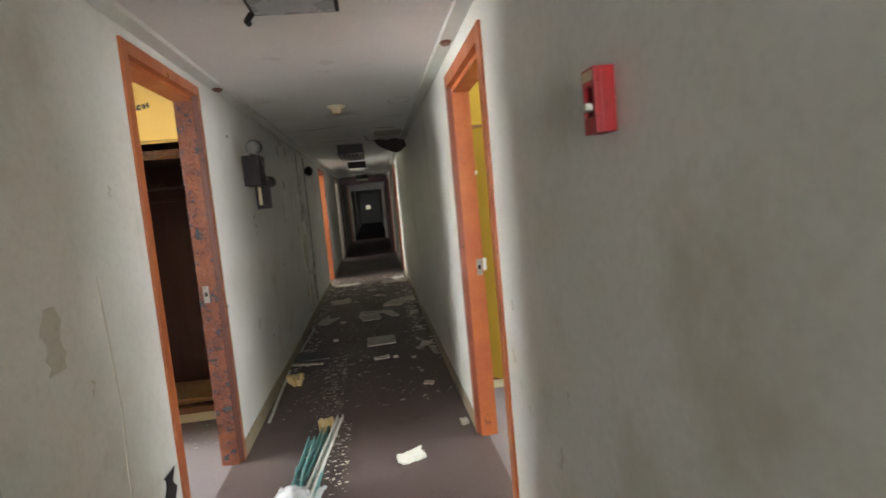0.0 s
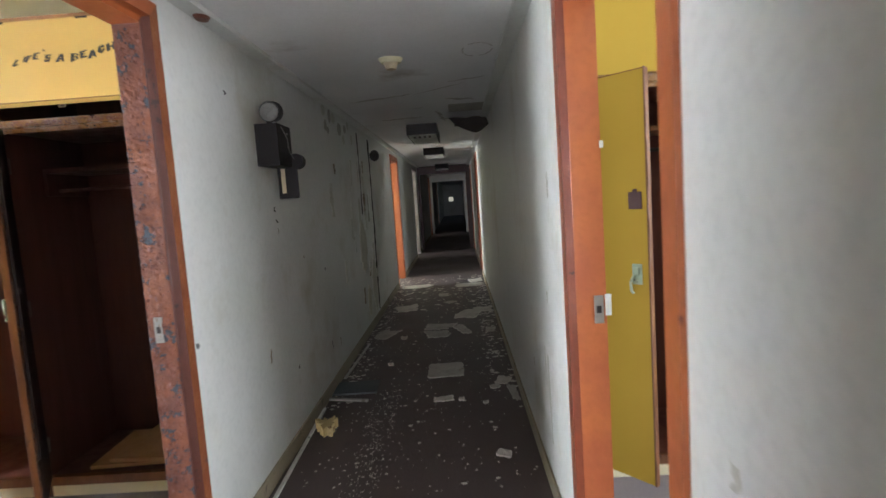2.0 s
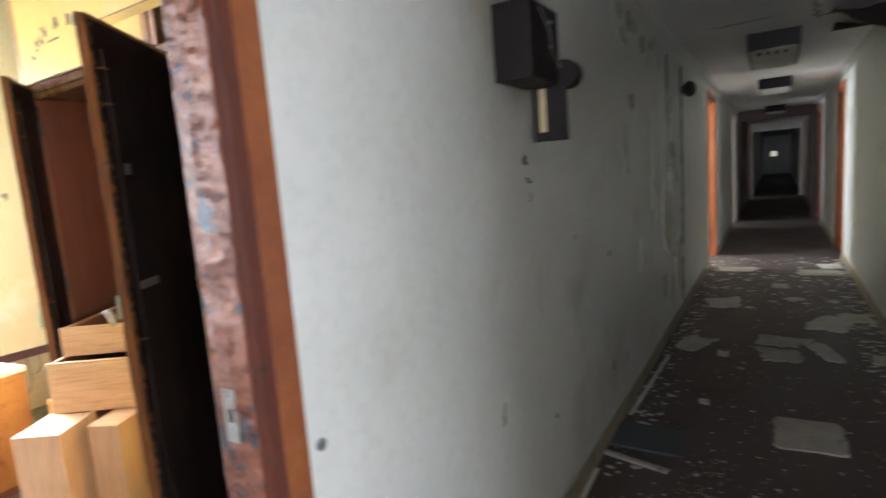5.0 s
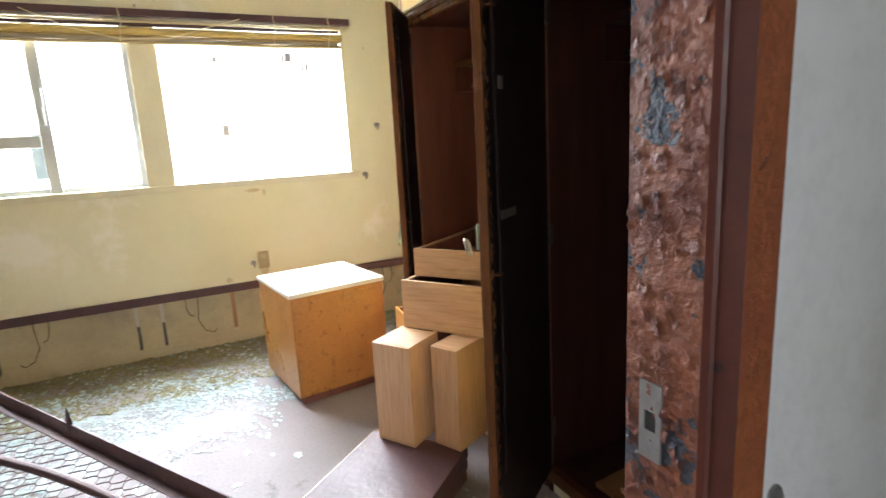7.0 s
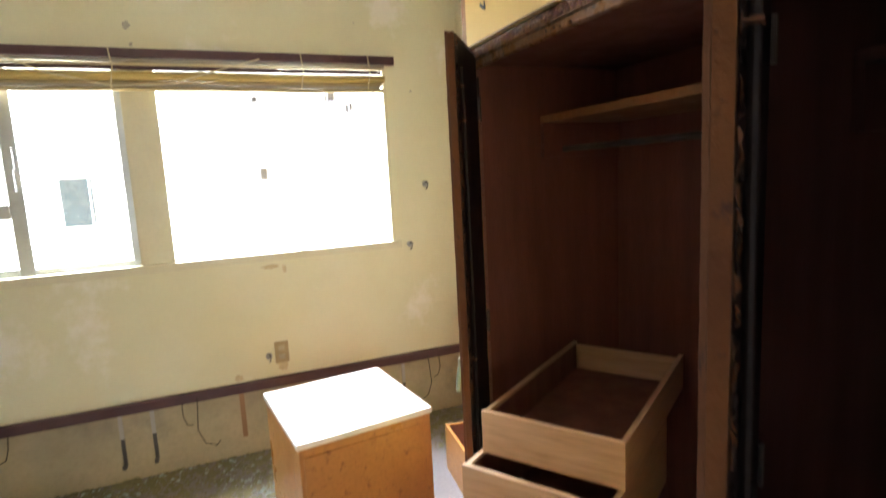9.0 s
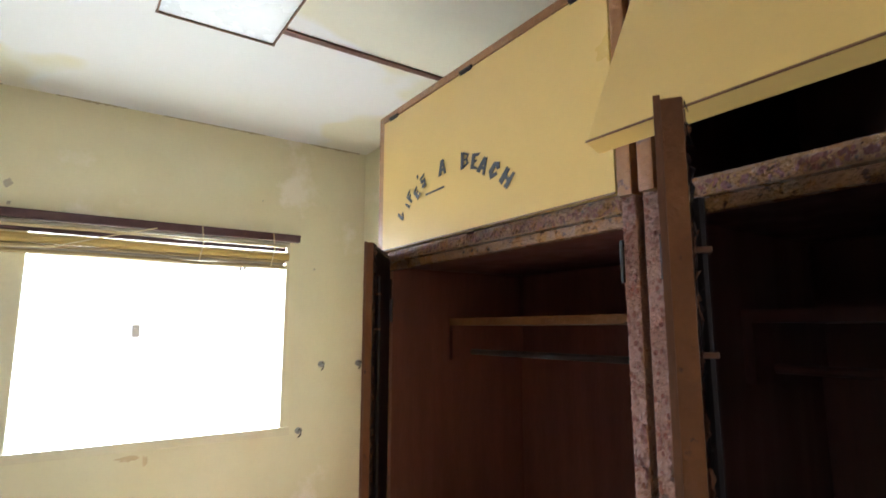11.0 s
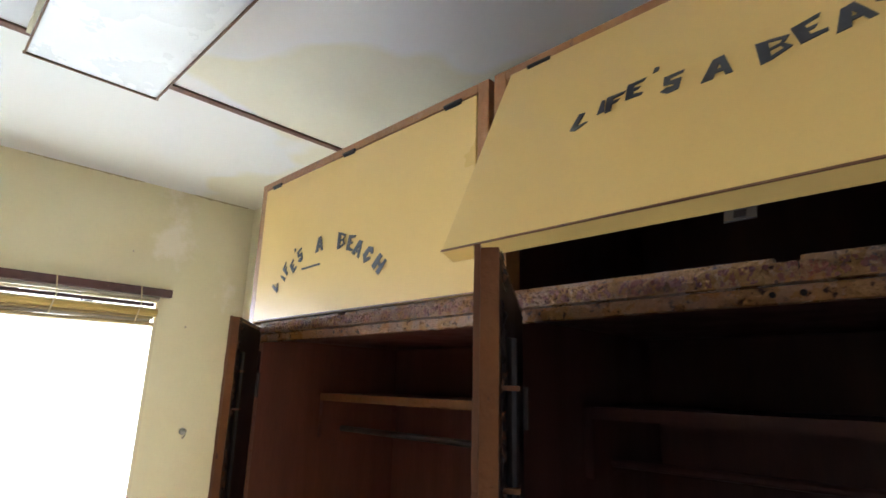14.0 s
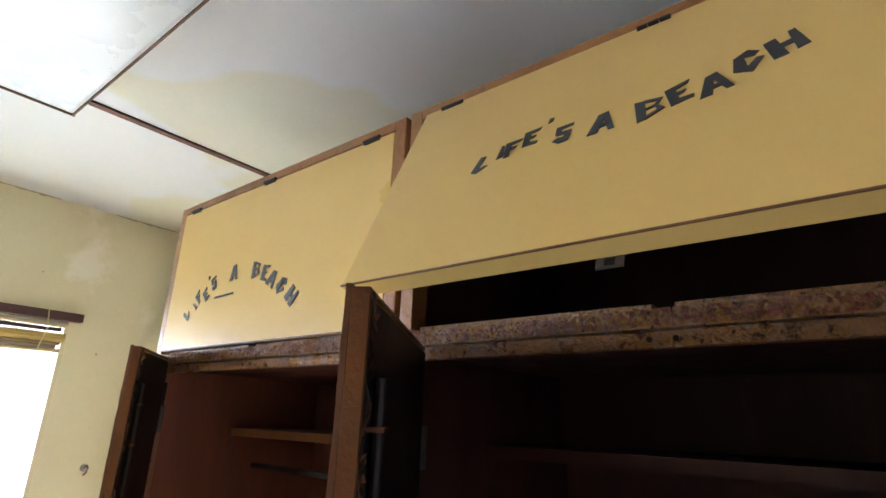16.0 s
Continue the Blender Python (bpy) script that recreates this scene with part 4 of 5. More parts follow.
M_LABEL = material("yellowed_label", (0.66, 0.55, 0.32), (0.6, 0.5, 0.36), 9.0, 0.7, 0.05, 60, (0.3, 0.24, 0.16), 0.6, 40.0)
M_PLAST = material("plaster_flake", (0.60, 0.57, 0.50), (0.48, 0.45, 0.39), 6.0, 0.8, 0.2, 50, (0.3, 0.26, 0.2), 0.62, 12.0, vary=0.2)
M_TEAL = material("teal_painted_strip", (0.10, 0.26, 0.25), (0.16, 0.34, 0.32), 5.0, 0.45, 0.1, 50, (0.42, 0.46, 0.42), 0.58, 8.0)
M_PWHITE = material("chipped_white_paint", (0.66, 0.66, 0.60), (0.56, 0.56, 0.50), 6.0, 0.5, 0.12, 50, (0.22, 0.26, 0.22), 0.62, 14.0)
M_SLATE = material("dark_slate_board", (0.06, 0.07, 0.075), (0.08, 0.09, 0.095), 3.0, 0.6, 0.08, 50)
M_FOAM = material("yellow_insulation", (0.55, 0.40, 0.15), (0.62, 0.52, 0.28), 12.0, 0.9, 0.6, 50, (0.22, 0.11, 0.05), 0.58, 18.0)
M_OCHRE = material("ochre_baseboard", (0.27, 0.225, 0.145), (0.34, 0.29, 0.20), 2.5, 0.6, 0.1, 50, (0.16, 0.13, 0.09), 0.6, 5.0)
# dark brown that paints in the shade under the drooping ceiling panel
M_UNDERSH = material("shaded_panel_underside", (0.045, 0.036, 0.030), (0.07, 0.055, 0.045), 5.0, 0.85, 0.2, 40, (0.02, 0.016, 0.014), 0.58, 9.0, soft=0.1)
# flat near-black for cracks, chips, holes, the small ceiling scrap and the bell
M_NEARBLK = material("flat_near_black", (0.018, 0.015, 0.013), (0.026, 0.021, 0.018), 4.0, 0.9, 0.1, 30)
M_FADE = material("faded_wall_smear", (0.53, 0.53, 0.45), (0.58, 0.57, 0.50), 4.0, 0.6, 0.1, 50)
M_PALEP = material("pale_peeling_wall", (0.68, 0.66, 0.56), (0.60, 0.57, 0.48), 5.0, 0.8, 0.1, 50)
M_DIRTW = material("dirty_wall_streak", (0.36, 0.35, 0.30), (0.46, 0.45, 0.39), 5.0, 0.7, 0.1, 50)
M_GREYP = material("grey_plastic_sheet", (0.52, 0.54, 0.56), (0.44, 0.46, 0.48), 4.0, 0.3, 0.05, 30)

# emergency light on the west wall
em = thing("emergency_light", "dark brown emergency light with a round lamp, cover hanging off", "emergency light")
part("housing", box(XL, -0.695, 4.23, 4.46, 1.60, 1.815, bev=0.004), M_BLACK, em)
bm = bmesh.new()
tube(bm, (-0.712, 4.255, 1.872), (-0.712, 4.19, 1.862), 0.052, 28)
tube(bm, (-0.712, 4.275, 1.872), (-0.712, 4.255, 1.872), 0.035, 20)
tube(bm, (-0.74, 4.25, 1.83), (-0.74, 4.25, 1.80), 0.012, 10)
lamp = part("lamp_head", bm, M_BLACK, em)
bm = bmesh.new()
bmesh.ops.create_uvsphere(bm, u_segments=24, v_segments=10, radius=0.047, matrix=Matrix.Translation((-0.712, 4.188, 1.862)) @ Matrix.Diagonal((1, 0.28, 1, 1)))
part("lens", bm, M_GLASS, lamp, "cloudy glass lens", smooth=True)
bm = bmesh.new()
tube(bm, (-0.676, 4.44, 1.63), (-0.676, 4.50, 1.63), 0.042, 24)
tube(bm, (-0.69, 4.45, 1.64), (-0.665, 4.46, 1.63), 0.012, 8)
part("lamp_head", bm, M_BLACK, em)
pl = part("cover_plate", box(-0.785, -0.674, 4.452, 4.462, 1.43, 1.60, bev=0.002), M_BLACK, em)
part("label", box(-0.765, -0.742, 4.4495, 4.4515, 1.46, 1.595), M_LABEL, pl, "yellowed paper label")
bm = bmesh.new()
bent(bm, [(-0.69, 4.29, 1.80), (-0.675, 4.33, 1.74), (-0.68, 4.36, 1.68), (-0.67, 4.40, 1.64)], 0.0022, 6)
part("wire", bm, M_METAL, em)
for z in (1.77, 1.70):
    part("screw", box(-0.695, -0.691, 4.38, 4.40, z, z + 0.008), M_METAL, em)

# fire alarm call point on the east wall
fa = thing("fire_alarm", "red pull-station fire alarm with a white handle", "fire alarm", pose(XR, 1.232, 1.555) @ Matrix.Diagonal((0.85, 0.54, 0.84, 1)))
part("back_box", box(-0.035, 0.0, -0.055, 0.055, -0.075, 0.075, bev=0.006), M_SIGN, fa)
bm = bmesh.new()
bx(bm, -0.05, -0.035, -0.055, 0.055, 0.035, 0.075, bev=0.004)
bx(bm, -0.05, -0.035, -0.055, 0.055, -0.075, -0.035, bev=0.004)
bx(bm, -0.05, -0.035, -0.055, -0.03, -0.035, 0.035, bev=0.003)
bx(bm, -0.05, -0.035, 0.035, 0.055, -0.035, 0.035, bev=0.003)
part("cover", bm, M_SIGN, fa)
part("recess", box(-0.037, -0.0355, -0.03, 0.035, -0.034, 0.034), M_NEARBLK, fa, "dark recess")
bm = bmesh.new()
bx(bm, -0.066, -0.038, -0.028, 0.034, -0.022, -0.006, bev=0.003)
part("handle", bm, M_PWHITE, fa, "white pull handle")
part("label", box(-0.0515, -0.05, -0.04, 0.04, 0.045, 0.068), M_LABEL, fa, "pale worn label strip")

# smoke detector
sd = thing("smoke_detector", "yellowed round smoke detector on the ceiling", "smoke detector", pose(-0.13, 4.62, CZ))
bm = bmesh.new()
bmesh.ops.create_cone(bm, cap_ends=True, segments=28, radius1=0.055, radius2=0.072, depth=0.022, matrix=pose(0, 0, -0.011))
part("base", bm, M_CREAM, sd)
bm = bmesh.new()
bmesh.ops.create_cone(bm, cap_ends=True, segments=24, radius1=0.030, radius2=0.042, depth=0.035, matrix=pose(0, 0, -0.0395))
part("head", bm, M_LABEL, sd)

# box lights on the corridor ceiling
for i, (y0, y1) in enumerate(((1.85, 2.42), (7.4, 8.5), (10.35, 11.2), (14.9, 15.8))):
    ob = thing("ceiling_light", "dead box ceiling light, black ends and dirty white lens", "ceiling light", pose(-0.14, y0, CZ), "corridor lights")
    L = y1 - y0
    h = 0.115 if i else 0.03
    part("housing", box(-0.165, 0.165, 0, L, -h, 0.0, bev=0.004), M_BLACK, ob)
    part("lens", box(-0.15, 0.15, 0.03, L - 0.015, -h - 0.006, -h - 0.0005), M_PWHITE if i else M_GREYP, ob, "dirty white lens panel")
    if i == 0:
        bm = bmesh.new()
        bent(bm, [(-0.165, L - 0.02, -0.03), (-0.19, L + 0.01, -0.045), (-0.185, L + 0.03, -0.05)], 0.012, 8)
        part("loose_clip", bm, M_BLACK, ob)
    if i == 1:
        for k in range(4):
            part("lamp_holder", box(-0.1 + 0.055 * k, -0.075 + 0.055 * k, 0.12, 0.2, -h - 0.02, -h - 0.0062, bev=0.002), M_BLACK, ob)

# coved edge strips, rust marks, sagging ceiling panel
for nm, a, b in (("trim_west", XL, XL + 0.075), ("trim_east", XR - 0.075, XR)):
    bm = bmesh.new()
    bx(bm, a, b, -5.99, 24, CZ - 0.022, CZ + 0.002, bev=0.004)
    structure(nm, bm, M_HALL, "grey painted strip where wall meets ceiling", "trim")
for x, y in ((XL + 0.04, 3.66), (XR - 0.04, 2.95)):
    ob = thing("rust_mark", "round rusty bracket stub under the ceiling strip", "bracket", pose(x, y, CZ - 0.022), "rusty stubs")
    bm = bmesh.new()
    bmesh.ops.create_cone(bm, cap_ends=True, segments=14, radius1=0.022, radius2=0.03, depth=0.012, matrix=pose(0, 0, -0.006) @ Matrix.Diagonal((1, 1.5, 1, 1)))
    part("stub", bm, M_PEEL, ob)


def sheet(bm, w, d, nx, ny, f, t=0.004):
    """A bent panel: f(u, v) gives its height over a w by d rectangle."""
    top, low = {}, {}
    for i in range(nx + 1):
        for j in range(ny + 1):
            u, v = i / nx, j / ny
            z = f(u, v)
            top[i, j] = bm.verts.new((u * w, v * d, z + t))
            low[i, j] = bm.verts.new((u * w, v * d, z))
    for i in range(nx):
        for j in range(ny):
            bm.faces.new((top[i, j], top[i + 1, j], top[i + 1, j + 1], top[i, j + 1]))
            bm.faces.new((low[i, j], low[i, j + 1], low[i + 1, j + 1], low[i + 1, j]))
    for i in range(nx):
        bm.faces.new((top[i, 0], low[i, 0], low[i + 1, 0], top[i + 1, 0]))
        bm.faces.new((top[i, ny], top[i + 1, ny], low[i + 1, ny], low[i, ny]))
    for j in range(ny):
        bm.faces.new((top[0, j], top[0, j + 1], low[0, j + 1], low[0, j]))
        bm.faces.new((top[nx, j], low[nx, j], low[nx, j + 1], top[nx, j + 1]))


ob = thing("ceiling_scrap", "torn ceiling panel drooping from the corridor ceiling", "ceiling panel", pose(0.165, 6.72, CZ - 0.002), "drooping panels")
bm = bmesh.new()
sheet(bm, 0.375, 0.42, 10, 8, lambda u, v: -0.004 - 0.20 * (1 - v) ** 1.2 * (0.12 + 0.88 * math.sin(math.pi * (0.05 + 0.72 * u))) - 0.008 * math.sin(11 * u + 3 * v))
# the underside's shade is put into the panel's colour
part("panel", bm, M_UNDERSH, ob)
structure("trim_void", box(0.17, 0.53, 6.30, 6.72, CZ - 0.003, CZ + 0.002), M_PLAST, "bare grey patch where the ceiling panel has come down", "ceiling")
ob = thing("ceiling_scrap", "small torn ceiling panel hanging by one edge", "ceiling panel", pose(0.22, 7.5, CZ - 0.002), "drooping panels")
bm = bmesh.new()
sheet(bm, 0.3, 0.3, 6, 4, lambda u, v: -0.006 - 0.07 * (1 - v) * u)
part("panel", bm, M_NEARBLK, ob)
ob = thing("alarm_bell", "dark rusty round alarm bell on the corridor wall", "bell", pose(XL, 7.97, 1.92))
bm = bmesh.new()
bmesh.ops.create_uvsphere(bm, u_segments=20, v_segments=10, radius=0.075, matrix=pose(0.055, 0, 0) @ Matrix.Diagonal((0.75, 1, 0.9, 1)))
part("gong", bm, M_NEARBLK, ob, smooth=True)
part("mount", box(0, 0.03, -0.03, 0.03, -0.03, 0.03, bev=0.003), M_BLACK, ob)


# cracked and peeling wall near the far door
def ribbon(y0, x, zs, width, seed, t=0.003):
    """A ragged vertical strip on a corridor wall."""
    r = random.Random(seed)
    bm = bmesh.new()
    L, R = [], []
    y = y0
    for z in zs:
        y += r.uniform(-0.012, 0.012)
        w = width * r.uniform(0.35, 1.3)
        L.append((y - w, z))
        R.append((y + w, z))
    vs = [[bm.verts.new((xx, p, z)) for p, z in side] for xx in (x, x + t) for side in (L, R)]
    for i in range(len(zs) - 1):
        for a, b in ((0, 1), (3, 2), (2, 0), (1, 3)):
            bm.faces.new((vs[a][i], vs[b][i], vs[b][i + 1], vs[a][i + 1]))
    return bm


zs = [0.1 + 0.05 * k for k in range(41)]
structure("trim_crack", ribbon(7.84, XL - 0.0005, zs, 0.045, 4), M_NEARBLK, "long dark vertical crack in the wall", "crack")
structure("trim_crack", ribbon(7.15, XL - 0.0005, [1.25 + 0.05 * k for k in range(18)], 0.02, 5), M_NEARBLK, "thin dark crack in the wall", "crack")


def blot(y, z, wy, hz, seed, t=0.004):
    """A ragged oval patch on the west corridor wall, wy wide and hz high."""
    r = random.Random(seed)
    bm = bmesh.new()
    n = 26
    pts = []
    for k in range(n):
        a = 2 * math.pi * k / n
        q = 0.5 * r.uniform(0.82, 1.08)
        pts.append((y + wy * q * math.cos(a), z + hz * q * math.sin(a)))
    hi = [bm.verts.new((XL + t, p, v)) for p, v in pts]
    lo = [bm.verts.new((XL - 0.0005, p, v)) for p, v in pts]
    bm.faces.new(hi)
    for k in range(n):
        bm.faces.new((lo[k], lo[(k + 1) % n], hi[(k + 1) % n], hi[k]))
    return bm


# raised oval in a paler colour than the streaks around it
structure("trim_patch", blot(7.06, 0.92, 0.40, 0.56, 12, 0.006), M_PALEP, "pale oval patch of peeling wall paint", "peeling paint")
structure("trim_peel", blot(7.62, 0.45, 0.34, 0.62, 13, 0.005), M_FADE, "patch of bare plaster where paint has peeled", "peeling paint")
structure("trim_peel", blot(7.2, 0.32, 0.22, 0.34, 14, 0.005), M_PALEP, "pale patch of bare plaster low on the wall", "peeling paint")
rw = random.Random(41)
for k in range(14):
    y = rw.uniform(6.5, 7.75)
    z = rw.uniform(1.0, 1.75)
    structure("trim_streak", ribbon(y, XL - 0.0005, [z + 0.05 * q for q in range(rw.randint(5, 9))], rw.uniform(0.012, 0.05), 400 + k, rw.uniform(0.002, 0.006)), (M_FADE, M_HALL, M_DIRTW)[k % 3], "long run of flaking wall paint", "peeling paint")
for k in range(10):
    structure("trim_streak", blot(rw.uniform(5.6, 6.9), rw.uniform(1.95, 2.12), rw.uniform(0.06, 0.16), rw.uniform(0.04, 0.12), 430 + k, 0.005), (M_FADE, M_DIRTW)[k % 2], "curling flake of paint under the ceiling", "peeling paint")
for k, (y, z, h) in enumerate(((4.138, 0.59, 0.07), (4.60, 0.42, 0.02), (4.42, 1.36, 0.03), (4.43, 1.24, 0.03), (4.45, 1.30, 0.02), (3.9, 1.9, 0.02), (4.9, 1.05, 0.02), (5.4, 0.9, 0.025), (5.45, 0.3, 0.06), (5.7, 0.25, 0.07))):
    structure("trim_chip", ribbon(y, XL - 0.0005, [z + h * q / 4 for q in range(5)], 0.008, 20 + k, 0.002), M_NEARBLK if k % 3 else M_OCHRE, "small chip in the wall paint", "chip")

for k, (y, z, h, w) in enumerate(((2.05, 0.35, 0.9, 0.006), (1.75, 1.02, 0.18, 0.05), (1.45, 0.7, 0.5, 0.004), (1.2, 1.5, 0.06, 0.01), (2.2, 1.5, 0.04, 0.008), (1.9, 0.9, 0.05, 0.01))):
    structure("trim_chip", ribbon(y, XL - 0.0005, [z + h * q / 8 for q in range(9)], w, 60 + k, 0.0015), M_FADE, "faded yellowish scuff on the wall", "chip")
for k, (y, z, h, w) in enumerate(((2.12, 0.66, 0.03, 0.012), (2.02, 0.60, 0.03, 0.008), (2.2, 0.74, 0.05, 0.014), (1.72, 0.55, 0.08, 0.012), (1.6, 0.8, 0.03, 0.008), (2.18, 0.95, 0.04, 0.01), (3.75, 0.9, 0.05, 0.012), (3.9, 0.55, 0.12, 0.01), (4.3, 0.45, 0.05, 0.012), (5.0, 0.5, 0.03, 0.01), (3.62, 1.35, 0.1, 0.012), (3.8, 0.25, 0.4, 0.02))):
    structure("trim_chip", ribbon(y, XR - 0.0015, [z + h * q / 5 for q in range(6)], w, 80 + k, 0.002), M_FADE, "small scuff in the wall paint", "chip")
ob = thing("wall_bolt", "small rusty bolt head in the corridor wall", "bolt", pose(XL, 3.412, 0.888), "bolts")
bm = bmesh.new()
tube(bm, (0, 0, 0), (0.003, 0, 0), 0.012, 14)
tube(bm, (0.003, 0, 0), (0.008, 0, 0), 0.0065, 10)
part("stub", bm, M_METAL, ob)
rp = random.Random(77)
for k in range(16):
    y, z, h = rp.uniform(5.6, 7.9), rp.choice((rp.uniform(0.3, 1.0), rp.uniform(1.2, 2.05))), rp.uniform(0.05, 0.22)
    structure("trim_flaking", ribbon(y, XL - 0.0005, [z + min(h, 2.12 - z) * q / 7 for q in range(8)], rp.uniform(0.015, 0.06), 200 + k, rp.uniform(0.002, 0.006)), (M_PWHITE, M_FADE, M_OCHRE)[k % 3], "pale flaking patch in the corridor wall paint", "peeling paint")
structure("trim_torn", ribbon(2.33, XL - 0.0005, [0.28 + 0.02 * k for k in range(9)], 0.05, 99, 0.006), M_NEARBLK, "black torn edge low on the wall by the door", "chip")

# dark water stains under the corridor ceiling
def stain(x0, y0, x1, y1, width, seed):
    r = random.Random(seed)
    bm = bmesh.new()
    d = Vector((x1 - x0, y1 - y0, 0))
    nrm = Vector((-d.y, d.x, 0)).normalized()
    prev = None
    for q in range(13):
        c = Vector((x0, y0, CZ - 0.0012)) + d * (q / 12) + nrm * r.uniform(-0.6, 0.6) * width
        w = width * r.uniform(0.25, 1.0) * math.sin(math.pi * (0.04 + 0.92 * q / 12))
        cur = [bm.verts.new(c + nrm * s * w + Vector((0, 0, h))) for s, h in ((-1, 0), (1, 0), (1, 0.003), (-1, 0.003))]
        if prev:
            for i in range(4):
                bm.faces.new((prev[i], prev[(i + 1) % 4], cur[(i + 1) % 4], cur[i]))
        prev = cur
    return bm


M_STAIN = material("brown_water_stain", (0.42, 0.39, 0.35), (0.54, 0.52, 0.47), 6.0, 0.7, 0.05, 50, (0.62, 0.60, 0.56), 0.5, 9.0, soft=0.2)
for k, (a, b, c, d, w) in enumerate(((0.18, 5.35, 0.44, 5.25, 0.018), (-0.6, 5.9, -0.1, 5.7, 0.03), (-0.1, 5.75, 0.3, 5.4, 0.012), (-0.5, 7.0, -0.1, 6.9, 0.05), (0.05, 6.6, 0.12, 7.3, 0.03), (0.15, 6.0, 0.4, 6.1, 0.04), (0.1, 7.2, 0.4, 7.1, 0.05), (-0.15, 6.4, -0.05, 6.35, 0.02))):
    structure("trim_stain", stain(a, b, c, d, w, 300 + k), M_STAIN, "brown water stain on the corridor ceiling", "stain")
for k in range(14):
    a = 6.2832 * k / 14
    if k % 5 != 3:
        structure("trim_stain", stain(0.36 + 0.085 * math.cos(a), 4.55 + 0.14 * math.sin(a), 0.36 + 0.085 * math.cos(a + 0.5), 4.55 + 0.14 * math.sin(a + 0.5), 0.006, 330 + k), M_STAIN, "faint brown ring stain on the corridor ceiling", "stain")

# ochre foot of the corridor walls
for nm, x0, x1, segs in (("baseboard_west", XL, XL + 0.012, [(-2.38, 2.445), (3.377, 9.9), (10.98, 14.03), (15.12, 20.7)]), ("baseboard_east", XR - 0.012, XR, [(-2.38, 2.31), (3.305, 10.6), (11.62, 14.38), (15.42, 20.7)])):
    bm = bmesh.new()
    for a, b in segs:
        bx(bm, x0, x1, a, b, 0.0, 0.09, bev=0.003)
    structure(nm, bm, M_OCHRE, "grimy ochre baseboard", "baseboard")

# strike plates on the frames, white keeper on the east one
for par, x, y, dx, dy, nm in ((west_frame, -0.876, 3.2885, 0.02, -0.004, "tarnished strike plate"), (east_frame, 0.635, 3.1958, 0.02, -0.004, "tarnished strike plate")):
    bm = bmesh.new()
    for a, b, c, d in ((-0.015, 0.015, 0.012, 0.046), (-0.015, 0.015, -0.046, -0.012), (-0.015, -0.008, -0.012, 0.012), (0.008, 0.015, -0.012, 0.012)):
        bx(bm, x + a, x + b, y - 0.003, y - 0.0003, 0.985 + c, 0.985 + d)
    sp = part("strike_plate", bm, M_METAL, par, nm)
    part("latch_hole", box(x - 0.008, x + 0.008, y - 0.0012, y - 0.0004, 0.973, 0.997), M_NEARBLK, sp, "dark latch hole")
part("keeper", box(0.655, 0.674, 3.188, 3.194, 0.965, 1.035, bev=0.002), M_PWHITE, east_frame, "white keeper")
part("keeper", box(0.655, 0.667, 3.188, 3.195, 1.503, 1.525, bev=0.002), M_PWHITE, east_frame, "white keeper")


# curled paint scales on the west jamb
def scales(y, x0, x1, n, seed, parent, z0=0.05, z1=2.0, big=0.009, mats=(M_PEEL, M_SCALE)):
    r = random.Random(seed)
    V, F = [], []
    for _ in range(n):
        cx, cz = r.uniform(x0, x1), r.uniform(z0, z1)
        s, up = r.uniform(0.003, big), r.uniform(0.001, big * 0.66)
        a, b = r.uniform(0, 6.28), len(V)
        for q in range(5):
            t = a + 1.2566 * q
            lift = up * max(0.0, math.cos(1.2566 * q)) ** 1.0
            xx = min(max(cx + math.cos(t) * s * r.uniform(0.7, 1.2), x0), x1)
            for d in (0.0, 0.0009):
                V.append((xx, y - 0.0004 - lift - d, min(max(cz + math.sin(t) * s * 1.3, z0), z1)))
        F += [[b, b + 2, b + 4, b + 6, b + 8], [b + 9, b + 7, b + 5, b + 3, b + 1]]
        F += [[b + 2 * q, b + 2 * q + 1, b + (2 * q + 3) % 10, b + (2 * q + 2) % 10] for q in range(5)]
    me = bpy.data.meshes.new("paint_crust")
    me.from_pydata(V, [], F)
    me.materials.append(mats[0])
    me.materials.append(mats[1])
    for k, p in enumerate(me.polygons):
        p.material_index = (k // 7) % 2
    ob = new("paint_crust", me)
    ob.parent = parent
    return tagged(ob, "curled rusty paint scales", kind="stuff")


scales(3.372 - 0.083, XL - 0.103, XL - 0.010, 480, 31, west_frame, big=0.008)
for w, a, b in ((w1, -2.862, -1.911), (w2, -1.897, -0.925)):
    scales(WY, a + 0.03, b - 0.03, 650, 33, w, RAIL0 + 0.026, RAIL1 - 0.002, 0.0048, (M_FLAK, M_PEEL))
    scales(WY, b - 0.028, b - 0.002, 500, 34, w, RZ + 0.1, RAIL1, 0.005, (M_STILE, M_PEEL))
    scales(WY, a + 0.002, a + 0.028, 500, 35, w, RZ + 0.1, RAIL1, 0.005, (M_STILE, M_PEEL))

# black crust down the inner edges of the open doors
for d, m, w, top in ((d1, m1, 0.30, 1.837), (d2, m2, 0.46, 1.815)):
    cr = scales(0, w - 0.018, w - 0.001, 260, 36, d, RZ + 0.13, top, 0.009, (M_BLACK, M_EDGE))
    cr.data.transform(m @ Matrix.Translation((0, 0.0215, 0)) @ Matrix.Diagonal((1, -1, 1, 1)))

